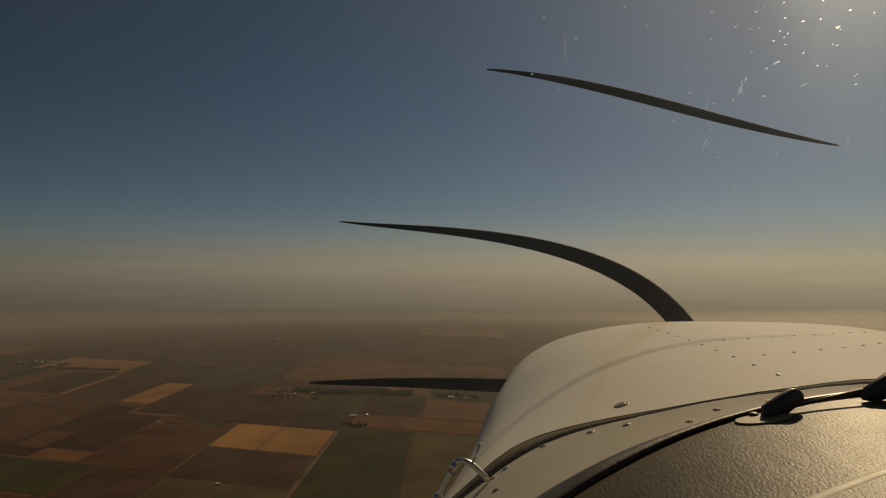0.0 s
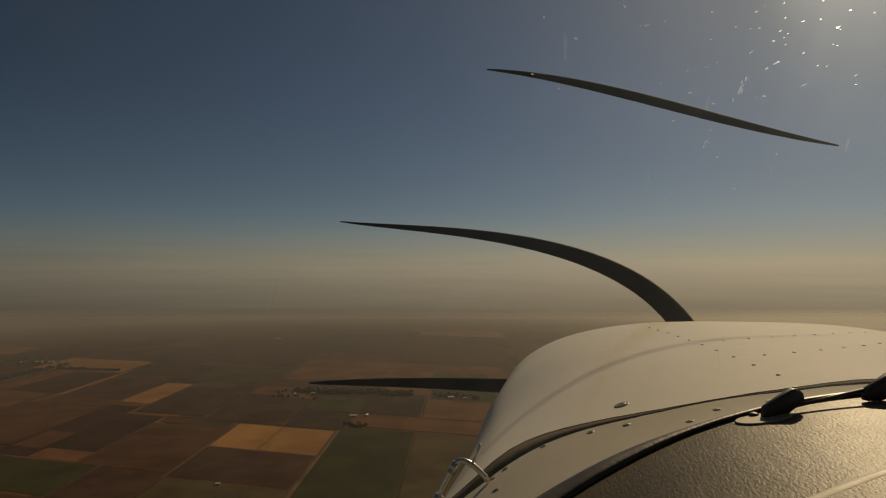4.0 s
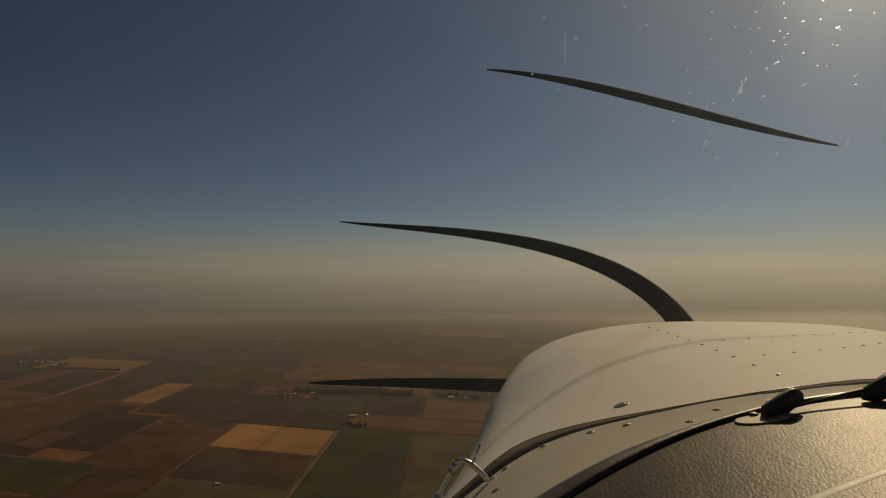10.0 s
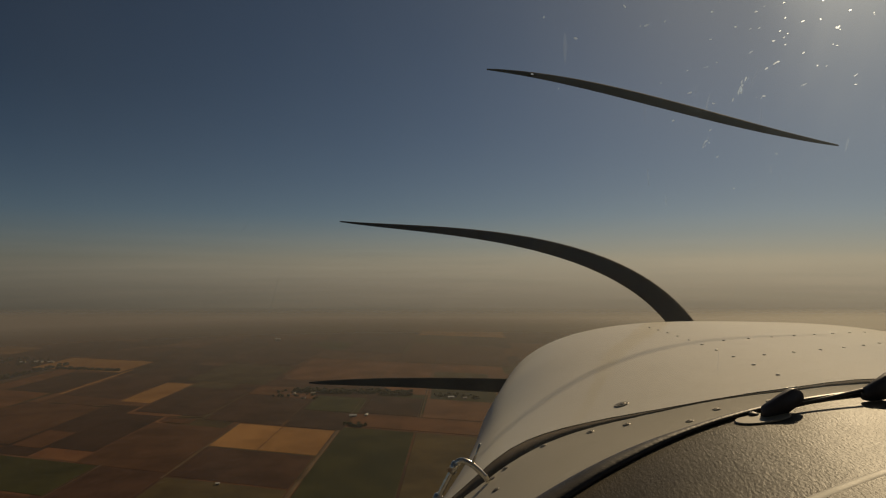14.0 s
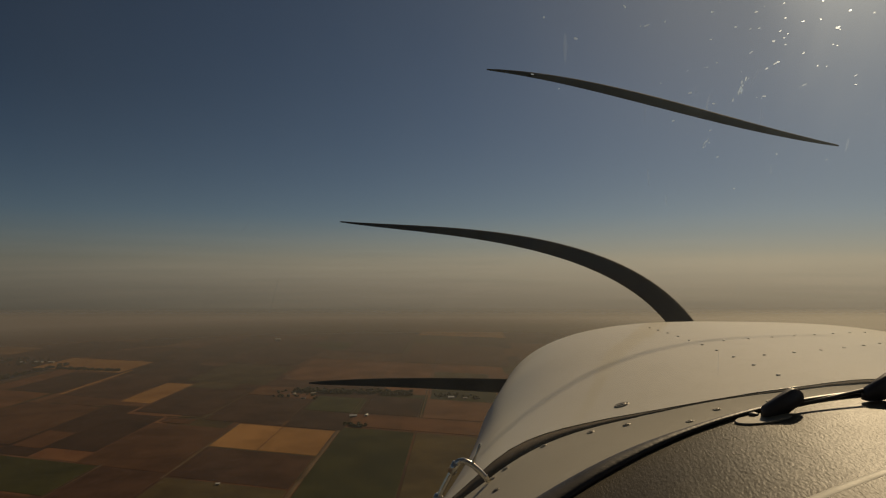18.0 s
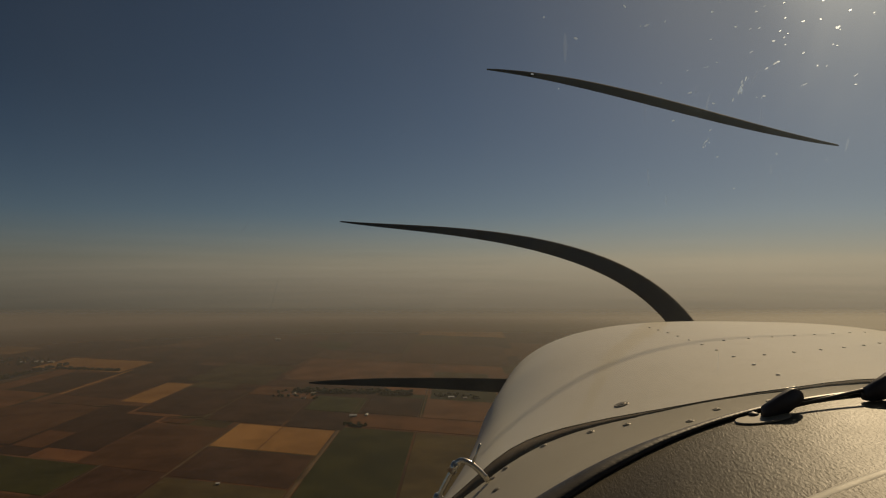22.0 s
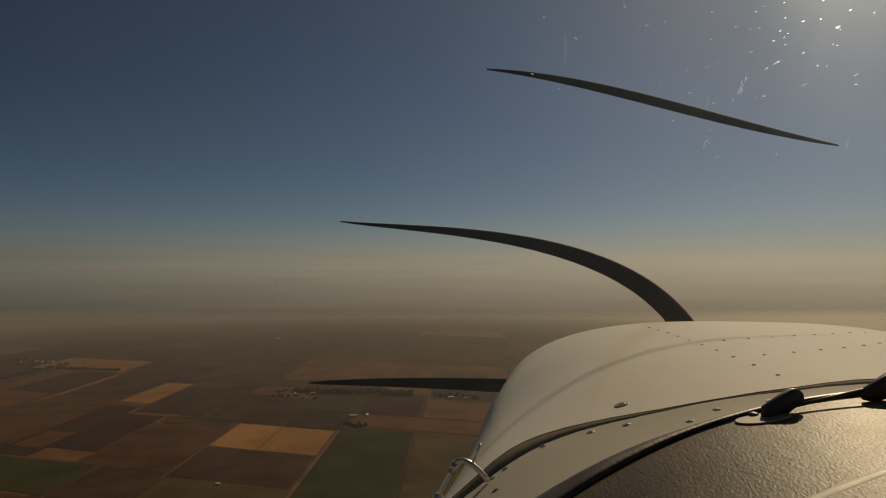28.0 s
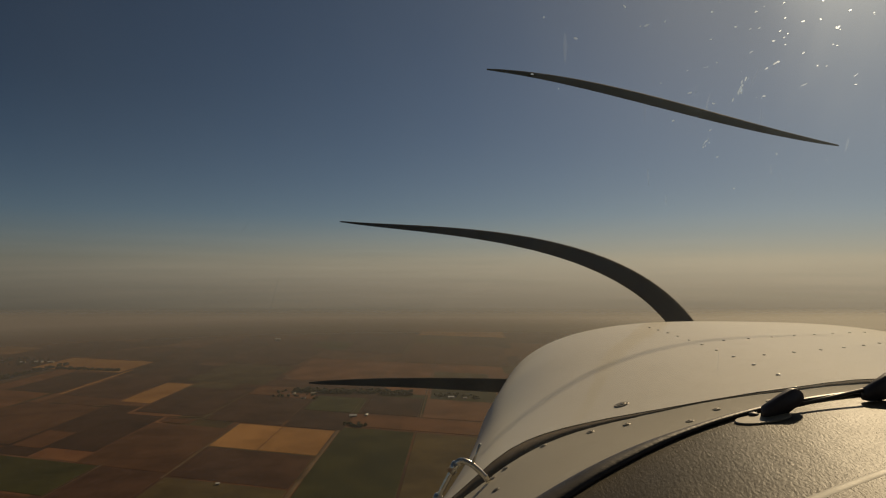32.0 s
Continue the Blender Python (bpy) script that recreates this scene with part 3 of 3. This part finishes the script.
for x, s, w, d, h, turn, roof, label in (
        (-763, 2645, 24, 16, 7, 0.1, SHED, "long white metal farm shed far off"),
        (-199, 1419, 15, 8, 3.6, 0.1, SHED, "farmhouse with a pale roof among trees"),
        (-172, 1436, 9, 6, 3.0, 1.4, SHED, "small pale shed beside a farmhouse"),
        (-340, 1618, 12, 8, 3.6, 0.1, WALL, "low farm building in a dusty yard"),
        (-352, 1560, 10, 7, 3.4, 0.0, TILES, "low farm building in a dusty yard"),
        (-386, 1598, 9, 7, 3.2, 1.5, WALL, "low farm shed in a dusty yard"),
        (6, 1668, 14, 8, 3.6, 0.2, SHED, "farmhouse with a pale roof beside a farm road"),
        (40, 1672, 10, 7, 3.2, 0.1, WALL, "low farm shed beside a farm road"),
        (-1370, 1830, 24, 12, 5, 0.15, SHED, "pale shed beside a wooded strip"),
        (-1330, 1842, 18, 10, 5, 0.1, SHED, "pale shed beside a wooded strip"),
        (-1420, 1810, 16, 9, 5, 0.1, SHED, "pale shed beside a wooded strip"),
        (-420, 846, 6, 4, 3.0, 0.3, WALL, "small farm shed at a field corner"),
        (-325, 962, 5, 4, 2.8, 0.2, SHED, "small pale shed at a field edge")):
    barn(x, s, w, d, h, turn, roof, label)
plot(-582, -538, 1258, 1290, "rust", 1.15, "pale dusty yard")
plot(-430, -330, 1560, 1640, "rust", 0.85, "pale dusty farmyard")

# haze: one flat sheet; the far haze is put into its rising opacity
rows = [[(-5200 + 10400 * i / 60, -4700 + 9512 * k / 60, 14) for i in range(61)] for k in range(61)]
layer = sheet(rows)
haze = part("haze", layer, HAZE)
tagged(haze, "brownish dust haze over the distant plain", "haze", kind="stuff")

# ---- the aircraft: u to the right of its middle, v ahead of the eye, w above the eye ----
HEADING, EYE_OFF = 10.0, 0.371
CRAFT = Matrix.Translation((0, 0, ALTITUDE)) @ Matrix.Rotation(radians(-HEADING), 4, "Z") @ Matrix.Translation((EYE_OFF, 0, 0))


def craft_thing(name, label, category, group="", kind=""):
    ob = new(name)
    ob.matrix_basis = CRAFT
    return tagged(ob, label, category, group, kind)


HALF, RISE, TOP, POWER = 0.5357, 0.243, -0.1054, 2.05
DEEP = 0.42


def arch(u, lift=0.0):
    """Height of the rounded upper skin at u."""
    k = min(abs(u) / HALF, 1.0)
    return TOP + lift - RISE * (1 - (1 - k ** POWER) ** (1 / POWER))


def arch_normal(u):
    d = (arch(u + 0.002) - arch(u - 0.002)) / 0.004
    return Vector((-d, 0, 1)).normalized()


def waist(k):
    """How much the cowling draws in between its rear edge and its nose."""
    return 0.012 * math.sin(math.pi * min(1.0, k / 0.66))


def section(v, shrink=1.0, out=0.0, count=120):
    """One cross-section of the nose: it narrows and squares up a little towards the front."""
    k = min(1.0, max(0.0, (v - 0.631) / 0.729))
    half, power, top = HALF - 0.0425 * k - waist(k), POWER + 0.786 * k, TOP - 0.0058 * k
    pts, mid = [], top - RISE
    for i in range(count):
        a = 2 * math.pi * i / count
        c, s = math.cos(a), math.sin(a)
        rise = RISE if s > 0 else DEEP
        pts.append(((half + out) * shrink * math.copysign(abs(c) ** (2 / power), c), v,
                    mid + (rise + out) * shrink * math.copysign(abs(s) ** (2 / power), s)))
    return pts


FAR_EDGE = ((0, 0.675), (0.08, 0.672), (0.126, 0.658), (0.155, 0.648), (0.19, 0.643), (0.253, 0.638), (0.281, 0.641), (0.307, 0.649),
            (0.333, 0.658), (0.361, 0.670), (0.39, 0.681), (0.415, 0.684), (0.434, 0.671), (0.446, 0.656), (0.462, 0.634), (0.6, 0.62))
NEAR_EDGE = ((0, 0.657), (0.108, 0.6525), (0.133, 0.6445), (0.157, 0.640), (0.195, 0.6395), (0.254, 0.6360), (0.283, 0.632), (0.308, 0.6355),
             (0.334, 0.640), (0.362, 0.643), (0.39, 0.640), (0.416, 0.628), (0.433, 0.616), (0.445, 0.603), (0.6, 0.59))


def edge(table, u):
    """Where one edge of the joint behind the cowling runs, rounded off between its marks."""
    return sum(float(np.interp(abs(u) + d, *zip(*table))) for d in (-0.012, -0.006, 0, 0.006, 0.012)) / 5


cowling = craft_thing("engine_cowling", "white painted engine cowling with rivets and fasteners", "cowling")
rows = []
for k in range(24):
    rows.append([(x, y + (edge(FAR_EDGE, x) - 0.6335) * (1 - k / 23), z) for x, y, z in section(0.6335 + 0.7265 * k / 23)])
for k in range(1, 13):
    rows.append(section(1.36 + 0.11 * k / 12, max(0.4, math.sqrt(max(0.0, 1 - (k / 12.4) ** 2.4)))))
part("body", sheet(rows, closed=True), PAINT, cowling)
part("front_plate", sheet([rows[-1], [Vector(p) + (Vector((0, 1.471, TOP - RISE)) - Vector(p)) * 0.7 for p in rows[-1]]], closed=True, cap=True), RUBBER, cowling, smooth=False)

screw = bmesh.new()
bmesh.ops.create_cone(screw, cap_ends=True, segments=14, radius1=0.0040, radius2=0.0030, depth=0.0008)
bmesh.ops.create_cone(screw, cap_ends=True, segments=10, radius1=0.0020, radius2=0.0012, depth=0.0004, matrix=Matrix.Translation((0, 0, 0.0006)))
SCREW = mesh_of("screw", screw, DULL, smooth=False)
rivet = bmesh.new()
bmesh.ops.create_uvsphere(rivet, u_segments=10, v_segments=6, radius=0.0024, matrix=Matrix.Diagonal((1, 1, 0.4, 1)))
RIVET = mesh_of("rivet", rivet, HEAD)


def on_cowl(u, v, lift=0.0004):
    """A place on the cowling's upper skin, square to it."""
    def height(x, y):
        k = min(1.0, max(0.0, (y - 0.631) / 0.729))
        half, power = HALF - 0.0425 * k - waist(k), POWER + 0.786 * k
        return TOP - 0.0058 * k - RISE + RISE * (1 - (abs(x) / half) ** power) ** (1 / power)
    e = 0.002
    n = Vector((height(u - e, v) - height(u + e, v), height(u, v - e) - height(u, v + e), 2 * e)).normalized()
    return Matrix.Translation(Vector((u, v, height(u, v))) + n * lift) @ n.to_track_quat("Z", "Y").to_matrix().to_4x4()


def on_skin(u, v, lift=0.0008):
    n = arch_normal(u)
    return Matrix.Translation(Vector((u, v, arch(u))) + n * lift) @ n.to_track_quat("Z", "Y").to_matrix().to_4x4()


for k in range(10):
    shared("rivet", RIVET, cowling, on_cowl(-0.142 - 0.0033 * k - 0.00026 * k * k, 0.7135 + 0.071 * k - 0.0011 * k * k))
for k in range(9):
    shared("rivet", RIVET, cowling, on_cowl(-0.1132 + 0.0395 * k, 0.852 + 0.012 * k + 0.0035 * k * k))
for k in range(8):
    shared("rivet", RIVET, cowling, on_cowl(-0.1216 + 0.0400 * k, 1.012 + 0.016 * k + 0.0018 * k * k))
cap = bmesh.new()
bmesh.ops.create_cone(cap, cap_ends=True, segments=28, radius1=0.0085, radius2=0.0072, depth=0.0014)
bmesh.ops.create_cone(cap, cap_ends=True, segments=20, radius1=0.0050, radius2=0.0042, depth=0.0006, matrix=Matrix.Translation((0, 0, 0.0010)))
cap_ob = shared("quarter_turn_fastener", mesh_of("fastener", cap, DULL, smooth=False), cowling, on_cowl(-0.3026, 0.6897, 0.0002), "dull steel slotted fastener")
shared("chip", RIVET, cowling, on_cowl(-0.2454, 0.8565, -0.0006), "small stone chip in the paint")

deck = craft_thing("fuselage_deck", "white painted metal deck between cowling and windscreen", "fuselage")
def base_v(u):
    """How far ahead the foot of the windscreen runs."""
    return -0.1 + 0.74 * (1 - (abs(u) / 0.66) ** 1.85) ** (1 / 1.85)


def deck_drop(u, v):
    """The deck lies a little below the cowling's skin and rises to meet it."""
    t = min(1.0, max(0.0, (v - base_v(u)) / max(0.01, edge(NEAR_EDGE, u) - base_v(u))))
    return -0.004 + 0.0030 * t * t


rows = []
for k in range(81):
    u = -0.522 + 1.044 * k / 80
    ahead = [base_v(u) + (edge(NEAR_EDGE, u) + 0.0040 - 0.0050 * min(1.0, max(0.0, (abs(u) - 0.24) / 0.06)) - base_v(u)) * j / 10 for j in range(11)]
    rows.append([(u, v, arch(u) + deck_drop(u, v)) for v in ahead])
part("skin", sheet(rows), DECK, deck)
rows = []
for v in (-0.15, 0.1, 0.3, 0.45, 0.55, 0.594):
    loop_points = section(v, 1.0, -0.004)
    low = [p for p in loop_points if p[2] < arch(0.522)]
    low.sort(key=lambda p: math.atan2(p[0], TOP - RISE + 0.3 - p[2]))
    rows.append(low)
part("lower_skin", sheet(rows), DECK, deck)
rows = []
for ahead, out in ((0.0, -0.0030), (0.0007, -0.0006), (1.0, -0.0006), (1.0004, -0.006)):
    ring = []
    for x, y, z in section(0.625, 1.0, out):
        near, far = edge(NEAR_EDGE, x), edge(FAR_EDGE, x) + 0.0005
        ring.append((x, near + (far - near) * ahead, z))
    rows.append(ring)
part("joint", sheet(rows, closed=True), SEAM, deck, "worn dark joint strip")
# thin steel bead, added so that the joint shows sun glints here
line = [-0.195 + 0.05 * k / 60 for k in range(61)]
part("edge", tube([(u, edge(FAR_EDGE, u) + 0.0006, arch(u) - 0.0002) for u in line], 0.0006, 6), STEEL, deck, "short thin steel bead added for sun glints")
for u, v in ((-0.4195, 0.617), (-0.431, 0.607), (-0.4247, 0.5684), (-0.3831, 0.6359), (-0.3384, 0.6271), (-0.3057, 0.6192),
             (-0.2551, 0.591), (-0.2273, 0.613), (-0.1800, 0.6190)):
    shared("screw", SCREW, deck, on_skin(u, v, deck_drop(u, v) + 0.0005))


def foot(a, dv=0.0, dw=0.0):
    """The foot of the windscreen: across the deck, then back along the cabin's sides."""
    lead = min(abs(a), radians(60)) * 1.5
    u = math.copysign(0.522 * math.sin(lead), a)
    back = max(0.0, abs(a) - radians(60)) / radians(30)
    return Vector((u, base_v(u) * (1 - back) - 0.15 * back + dv, arch(u) - 0.004 - 0.03 * back + dw))


wind = craft_thing("windscreen", "curved clear windscreen with dust, scratches and insect marks", "windscreen", kind="structure")
SPAN = [radians(-88 + 176 * k / 72) for k in range(73)]


def pane(a, t):
    """A place on the windscreen: a round the front, t up from its foot."""
    p = foot(a)
    q = Vector((0.50 * math.sin(a), -0.32 + 0.30 * math.cos(a), 0.42))
    return p.lerp(q, t) + Vector((0, 1, 0.6)).normalized() * 0.05 * math.sin(math.pi * t) * math.cos(a)


bm = sheet([[pane(a, t / 16) for a in SPAN] for t in range(17)])
bm.normal_update()
if sum(f.normal.y for f in bm.faces) > 0:
    bmesh.ops.reverse_faces(bm, faces=bm.faces)
glass = part("pane", bm, PERSPEX, wind)
glass.visible_shadow = False
line = [foot(radians(-62 + 124 * k / 100), -0.0015, 0.0008) for k in range(101)]
part("seal", strip(line, [float(np.interp(abs(p.x), (0.1, 0.15, 0.22, 0.26, 0.32, 0.38), (0.0034, 0.0034, 0.0036, 0.0044, 0.0086, 0.0112))) for p in line], 0.5), RUBBER, wind, "dark weathered rubber seal")

marks, smears_and_reflection = bmesh.new(), bmesh.new()
mark_rng = random.Random(5)


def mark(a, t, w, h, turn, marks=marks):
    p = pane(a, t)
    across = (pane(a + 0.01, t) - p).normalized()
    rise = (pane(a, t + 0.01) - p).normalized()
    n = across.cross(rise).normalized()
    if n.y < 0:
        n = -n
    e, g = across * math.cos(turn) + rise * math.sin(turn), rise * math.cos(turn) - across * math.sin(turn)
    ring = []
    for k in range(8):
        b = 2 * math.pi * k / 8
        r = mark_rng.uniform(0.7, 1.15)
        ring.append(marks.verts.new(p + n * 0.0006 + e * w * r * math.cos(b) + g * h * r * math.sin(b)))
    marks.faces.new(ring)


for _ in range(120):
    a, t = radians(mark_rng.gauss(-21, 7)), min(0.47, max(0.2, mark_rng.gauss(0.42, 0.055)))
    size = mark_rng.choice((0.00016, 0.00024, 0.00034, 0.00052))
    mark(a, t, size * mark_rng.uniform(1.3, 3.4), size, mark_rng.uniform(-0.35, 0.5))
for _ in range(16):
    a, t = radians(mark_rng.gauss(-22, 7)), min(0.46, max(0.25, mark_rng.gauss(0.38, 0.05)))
    mark(a, t, mark_rng.uniform(0.0003, 0.0010), mark_rng.uniform(0.002, 0.008), mark_rng.uniform(0.1, 0.5), smears_and_reflection)
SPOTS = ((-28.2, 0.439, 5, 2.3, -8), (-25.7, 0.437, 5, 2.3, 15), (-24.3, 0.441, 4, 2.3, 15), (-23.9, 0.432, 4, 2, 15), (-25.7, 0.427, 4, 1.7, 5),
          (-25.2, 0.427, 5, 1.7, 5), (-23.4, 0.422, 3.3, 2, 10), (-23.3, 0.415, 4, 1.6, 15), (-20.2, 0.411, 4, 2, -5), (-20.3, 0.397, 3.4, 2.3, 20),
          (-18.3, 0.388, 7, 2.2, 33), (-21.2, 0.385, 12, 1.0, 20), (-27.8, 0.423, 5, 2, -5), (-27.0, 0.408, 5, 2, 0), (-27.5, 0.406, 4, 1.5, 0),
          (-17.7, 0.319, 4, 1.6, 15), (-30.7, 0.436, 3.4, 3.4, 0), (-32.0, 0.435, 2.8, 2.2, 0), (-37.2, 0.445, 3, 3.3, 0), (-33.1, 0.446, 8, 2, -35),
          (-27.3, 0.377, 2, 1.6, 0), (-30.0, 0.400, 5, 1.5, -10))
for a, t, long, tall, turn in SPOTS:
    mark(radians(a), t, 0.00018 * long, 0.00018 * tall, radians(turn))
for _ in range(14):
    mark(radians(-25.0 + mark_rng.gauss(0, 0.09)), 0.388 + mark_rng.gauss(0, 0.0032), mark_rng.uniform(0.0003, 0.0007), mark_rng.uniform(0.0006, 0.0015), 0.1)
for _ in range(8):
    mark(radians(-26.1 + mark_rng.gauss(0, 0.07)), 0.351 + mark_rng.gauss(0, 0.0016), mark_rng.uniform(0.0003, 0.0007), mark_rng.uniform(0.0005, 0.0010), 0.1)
mark(radians(-51.7), 0.390, 0.0003, 0.0016, -1.0, smears_and_reflection)
mark(radians(-50.6), 0.355, 0.0006, 0.0075, -0.40, smears_and_reflection)
mark(radians(-24.4), 0.395, 0.0003, 0.0090, -0.15, smears_and_reflection)
# pale upright line painted for a reflection in the pane
mark(radians(-19.5), 0.098, 0.0005, 0.0200, 0.30, smears_and_reflection)
mark(radians(-16.8), 0.330, 0.0009, 0.0060, 0.25, smears_and_reflection)
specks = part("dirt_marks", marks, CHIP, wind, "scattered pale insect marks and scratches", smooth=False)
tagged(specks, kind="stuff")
film_marks = part("smears_and_reflection", smears_and_reflection, SMEAR, wind, "faint pale wiping marks and a painted reflection line", smooth=False)
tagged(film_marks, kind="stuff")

def shield_top(u, v):
    """Height of the vinyl, which sags a little here and there."""
    t = (v + 0.02) / (base_v(u) + 0.017)
    return arch(u) - 0.0058 - 0.008 * (1 - t) + noise.noise(Vector((u * 60, v * 30, 3))) * 0.0003 * (1 - t ** 6)


shield = craft_thing("glareshield", "olive grey grained vinyl glareshield on top of the panel", "dashboard")
rows = []
for k in range(231):
    u = -0.46 + 0.004 * k
    front = base_v(u) - 0.003
    row = []
    for j in range(121):
        v = -0.02 + (front + 0.02) * j / 120
        row.append((u, v, shield_top(u, v)))
    rows.append(row)
part("top", sheet(rows), VINYL, shield)
part("panel_face", box(-0.5, 0.5, -0.05, -0.02, -0.8, -0.16, 0.01), LINING, shield, "dark instrument panel below the vinyl")
pa, pb = Vector((-0.307, 0.352, 0)), Vector((-0.014, 0.524, 0))
line = [pa.lerp(pb, k / 20) for k in range(21)]
part("piping", strip([(p.x, p.y, arch(p.x) - 0.0098) for p in line], [0.0056] * 21, 0.42), PIPING, shield, "pale raised piping")

# black bar in two brackets on a plate
bar = craft_thing("bracket_bar", "black rod held in black plastic brackets on a metal plate", "bracket")
z = arch(-0.19) - 0.0078
bm = bmesh.new()
bmesh.ops.create_cone(bm, cap_ends=True, segments=40, radius1=0.5, radius2=0.48, depth=1.0)
bmesh.ops.transform(bm, matrix=Matrix.Translation((-0.200, 0.572, z + 0.0009)) @ Matrix.Rotation(-math.atan((arch(-0.183) - arch(-0.203)) / 0.02), 4, "Y") @ Matrix.Rotation(radians(8), 4, "Z") @ Matrix.Diagonal((0.046, 0.030, 0.0009, 1)), verts=bm.verts)
part("plate", bm, PLATE, bar, "pale oval metal plate", smooth=False)


def bracket(place, scale=1.0):
    outline = [(-0.0165, -0.0018), (0.0020, -0.0015), (0.0051, 0.0010), (0.0077, 0.0031), (0.0185, 0.0093), (0.0216, 0.0134), (0.0201, 0.0185), (0.0149, 0.0221), (0.0098, 0.0211), (-0.0160, 0.0072)]
    bm = bmesh.new()
    for y in (-0.0042, 0.0042):
        bm.faces.new([bm.verts.new((p[0] * scale, y * scale, p[1] * scale)) for p in outline])
    bm.verts.ensure_lookup_table()
    size = len(outline)
    lo, hi = bm.verts[:size], bm.verts[size:]
    for i in range(size):
        bm.faces.new((lo[i], lo[(i + 1) % size], hi[(i + 1) % size], hi[i]))
    bmesh.ops.recalc_face_normals(bm, faces=bm.faces)
    bmesh.ops.bevel(bm, geom=bm.edges[:], offset=0.0009, segments=2, affect="EDGES")
    bmesh.ops.transform(bm, matrix=place, verts=bm.verts)
    return bm


lean = Matrix.Rotation(radians(22), 4, "Z")
part("bracket", bracket(Matrix.Translation((-0.1837, 0.5804, -0.1254)) @ lean, 0.99), PLASTIC, bar)
part("bracket", bracket(Matrix.Translation((-0.0958, 0.6047, -0.1126)) @ lean, 0.99), PLASTIC, bar)
part("rod", tube([(-0.1790, 0.5821, -0.1199), (-0.0999, 0.6047, -0.1042)], 0.0016, 10), PLASTIC, bar)
bm = bmesh.new()
bmesh.ops.create_uvsphere(bm, u_segments=16, v_segments=8, radius=0.0042, matrix=Matrix.Translation((-0.2035, 0.584, z + 0.0012)) @ Matrix.Diagonal((1, 1, 0.45, 1)))
part("screw", bm, PLASTIC, bar)

slot = part("slot", box(-0.0040, 0.0040, -0.0007, 0.0007, 0.0012, 0.0015), RUBBER, cap_ob, smooth=False)

# bent tube at the edge of the screen
loop = craft_thing("bent_tube", "bent shiny metal tube with a small pin beside the cowling", "tube")
line = bezier((-0.489, 0.600, -0.236), (-0.480, 0.600, -0.2165), (-0.472, 0.600, -0.202), (-0.4655, 0.600, -0.189), 7)[:-1] \
    + bezier((-0.4655, 0.600, -0.189), (-0.460, 0.600, -0.178), (-0.447, 0.601, -0.187), (-0.4335, 0.602, -0.2025), 12)
part("tube", tube(line, 0.0027, 10), ALLOY, loop)
part("collar", tube([line[5], line[7]], 0.0040, 12), ALLOY, loop)
part("collar", tube([line[1], line[2]], 0.0046, 12), ALLOY, loop)
part("pin", tube([(-0.4486, 0.600, -0.1866), (-0.445, 0.600, -0.178), (-0.441, 0.600, -0.1676)], [0.0014, 0.0009, 0.0014], 8), ALLOY, loop)

# propeller, with swept blades
prop = craft_thing("propeller", "dark slender swept propeller blades ahead of the cowling", "propeller")
PLANE, REACH = 1.75, 1.75 / 1.52


EYE = Vector((-EYE_OFF, 0, 0))
PITCH_LINE = Matrix.Rotation(radians(HEADING), 3, "Z") @ (away + Vector((0, 0, 0.10)))


def blade(ends, width, count=40):
    """A swept blade along a curve, thin at its tip and pitched so that its chord lies fore and aft."""
    pts = bezier(*[((u + EYE_OFF) * REACH - EYE_OFF, PLANE, w * REACH) for u, w in ends], count)
    rows = []
    for i, p in enumerate(pts):
        t = i / (count - 1)
        d = (pts[min(i + 1, count - 1)] - pts[max(i - 1, 0)]).normalized()
        face = (p - EYE).normalized().cross(d).normalized()
        chord = (PITCH_LINE - d * PITCH_LINE.dot(d)).normalized()
        half = 0.5 * width(t) * REACH / max(0.22, abs(chord.dot(face)))
        flat = d.cross(chord)
        rows.append([p + chord * half * math.cos(b) + flat * (0.035 * half + 0.0008) * math.sin(b) for b in (2 * math.pi * k / 12 for k in range(12))])
    return sheet(rows, closed=True, cap=True)


part("blade", blade([(-0.901, 0.113), (-0.649, 0.081), (-0.163, 0.092), (-0.05, -0.197)], lambda t: 0.003 + 0.053 * t), BLADE, prop)
part("blade", blade([(-0.531, 0.479), (-0.264, 0.442), (-0.014, 0.329), (0.247, 0.267)], lambda t: 0.003 + 0.019 * math.sin(math.pi * t) ** 0.8), BLADE, prop)
part("blade", blade([(-0.982, -0.293), (-0.70, -0.278), (-0.40, -0.280), (-0.08, -0.30)], lambda t: 0.003 + 0.044 * t ** 0.6), BLADE, prop)
rows = []
for k in range(14):
    t = k / 13
    r = 0.16 * math.sqrt(max(0.0, 1 - t ** 2.4)) + 0.002
    rows.append([(r * math.cos(a), 1.48 + 0.46 * t, -0.36 + r * math.sin(a)) for a in (2 * math.pi * i / 28 for i in range(28))])
part("spinner", sheet(rows, closed=True, cap=True), PAINT, prop, "white pointed spinner")

# cabin behind the eye
for name, dims, label in (
        ("wall_rear", (-0.62, 0.62, -1.34, -1.30, -0.95, 0.46), "plain grey cabin rear wall"),
        ("wall_left", (-0.64, -0.60, -1.30, -0.12, -0.95, 0.46), "plain grey cabin side wall"),
        ("wall_right", (0.60, 0.64, -1.30, -0.12, -0.95, 0.46), "plain grey cabin side wall"),
        ("ceiling", (-0.60, 0.60, -1.30, -0.10, 0.43, 0.46), "plain grey cabin ceiling"),
        ("floor", (-0.60, 0.60, -1.30, 0.55, -0.98, -0.95), "plain grey cabin floor")):
    ob = part(name, box(*dims), CABIN, None, label, smooth=False)
    ob.matrix_basis = CRAFT
    tagged(ob, label, name.split("_")[0], kind="structure")
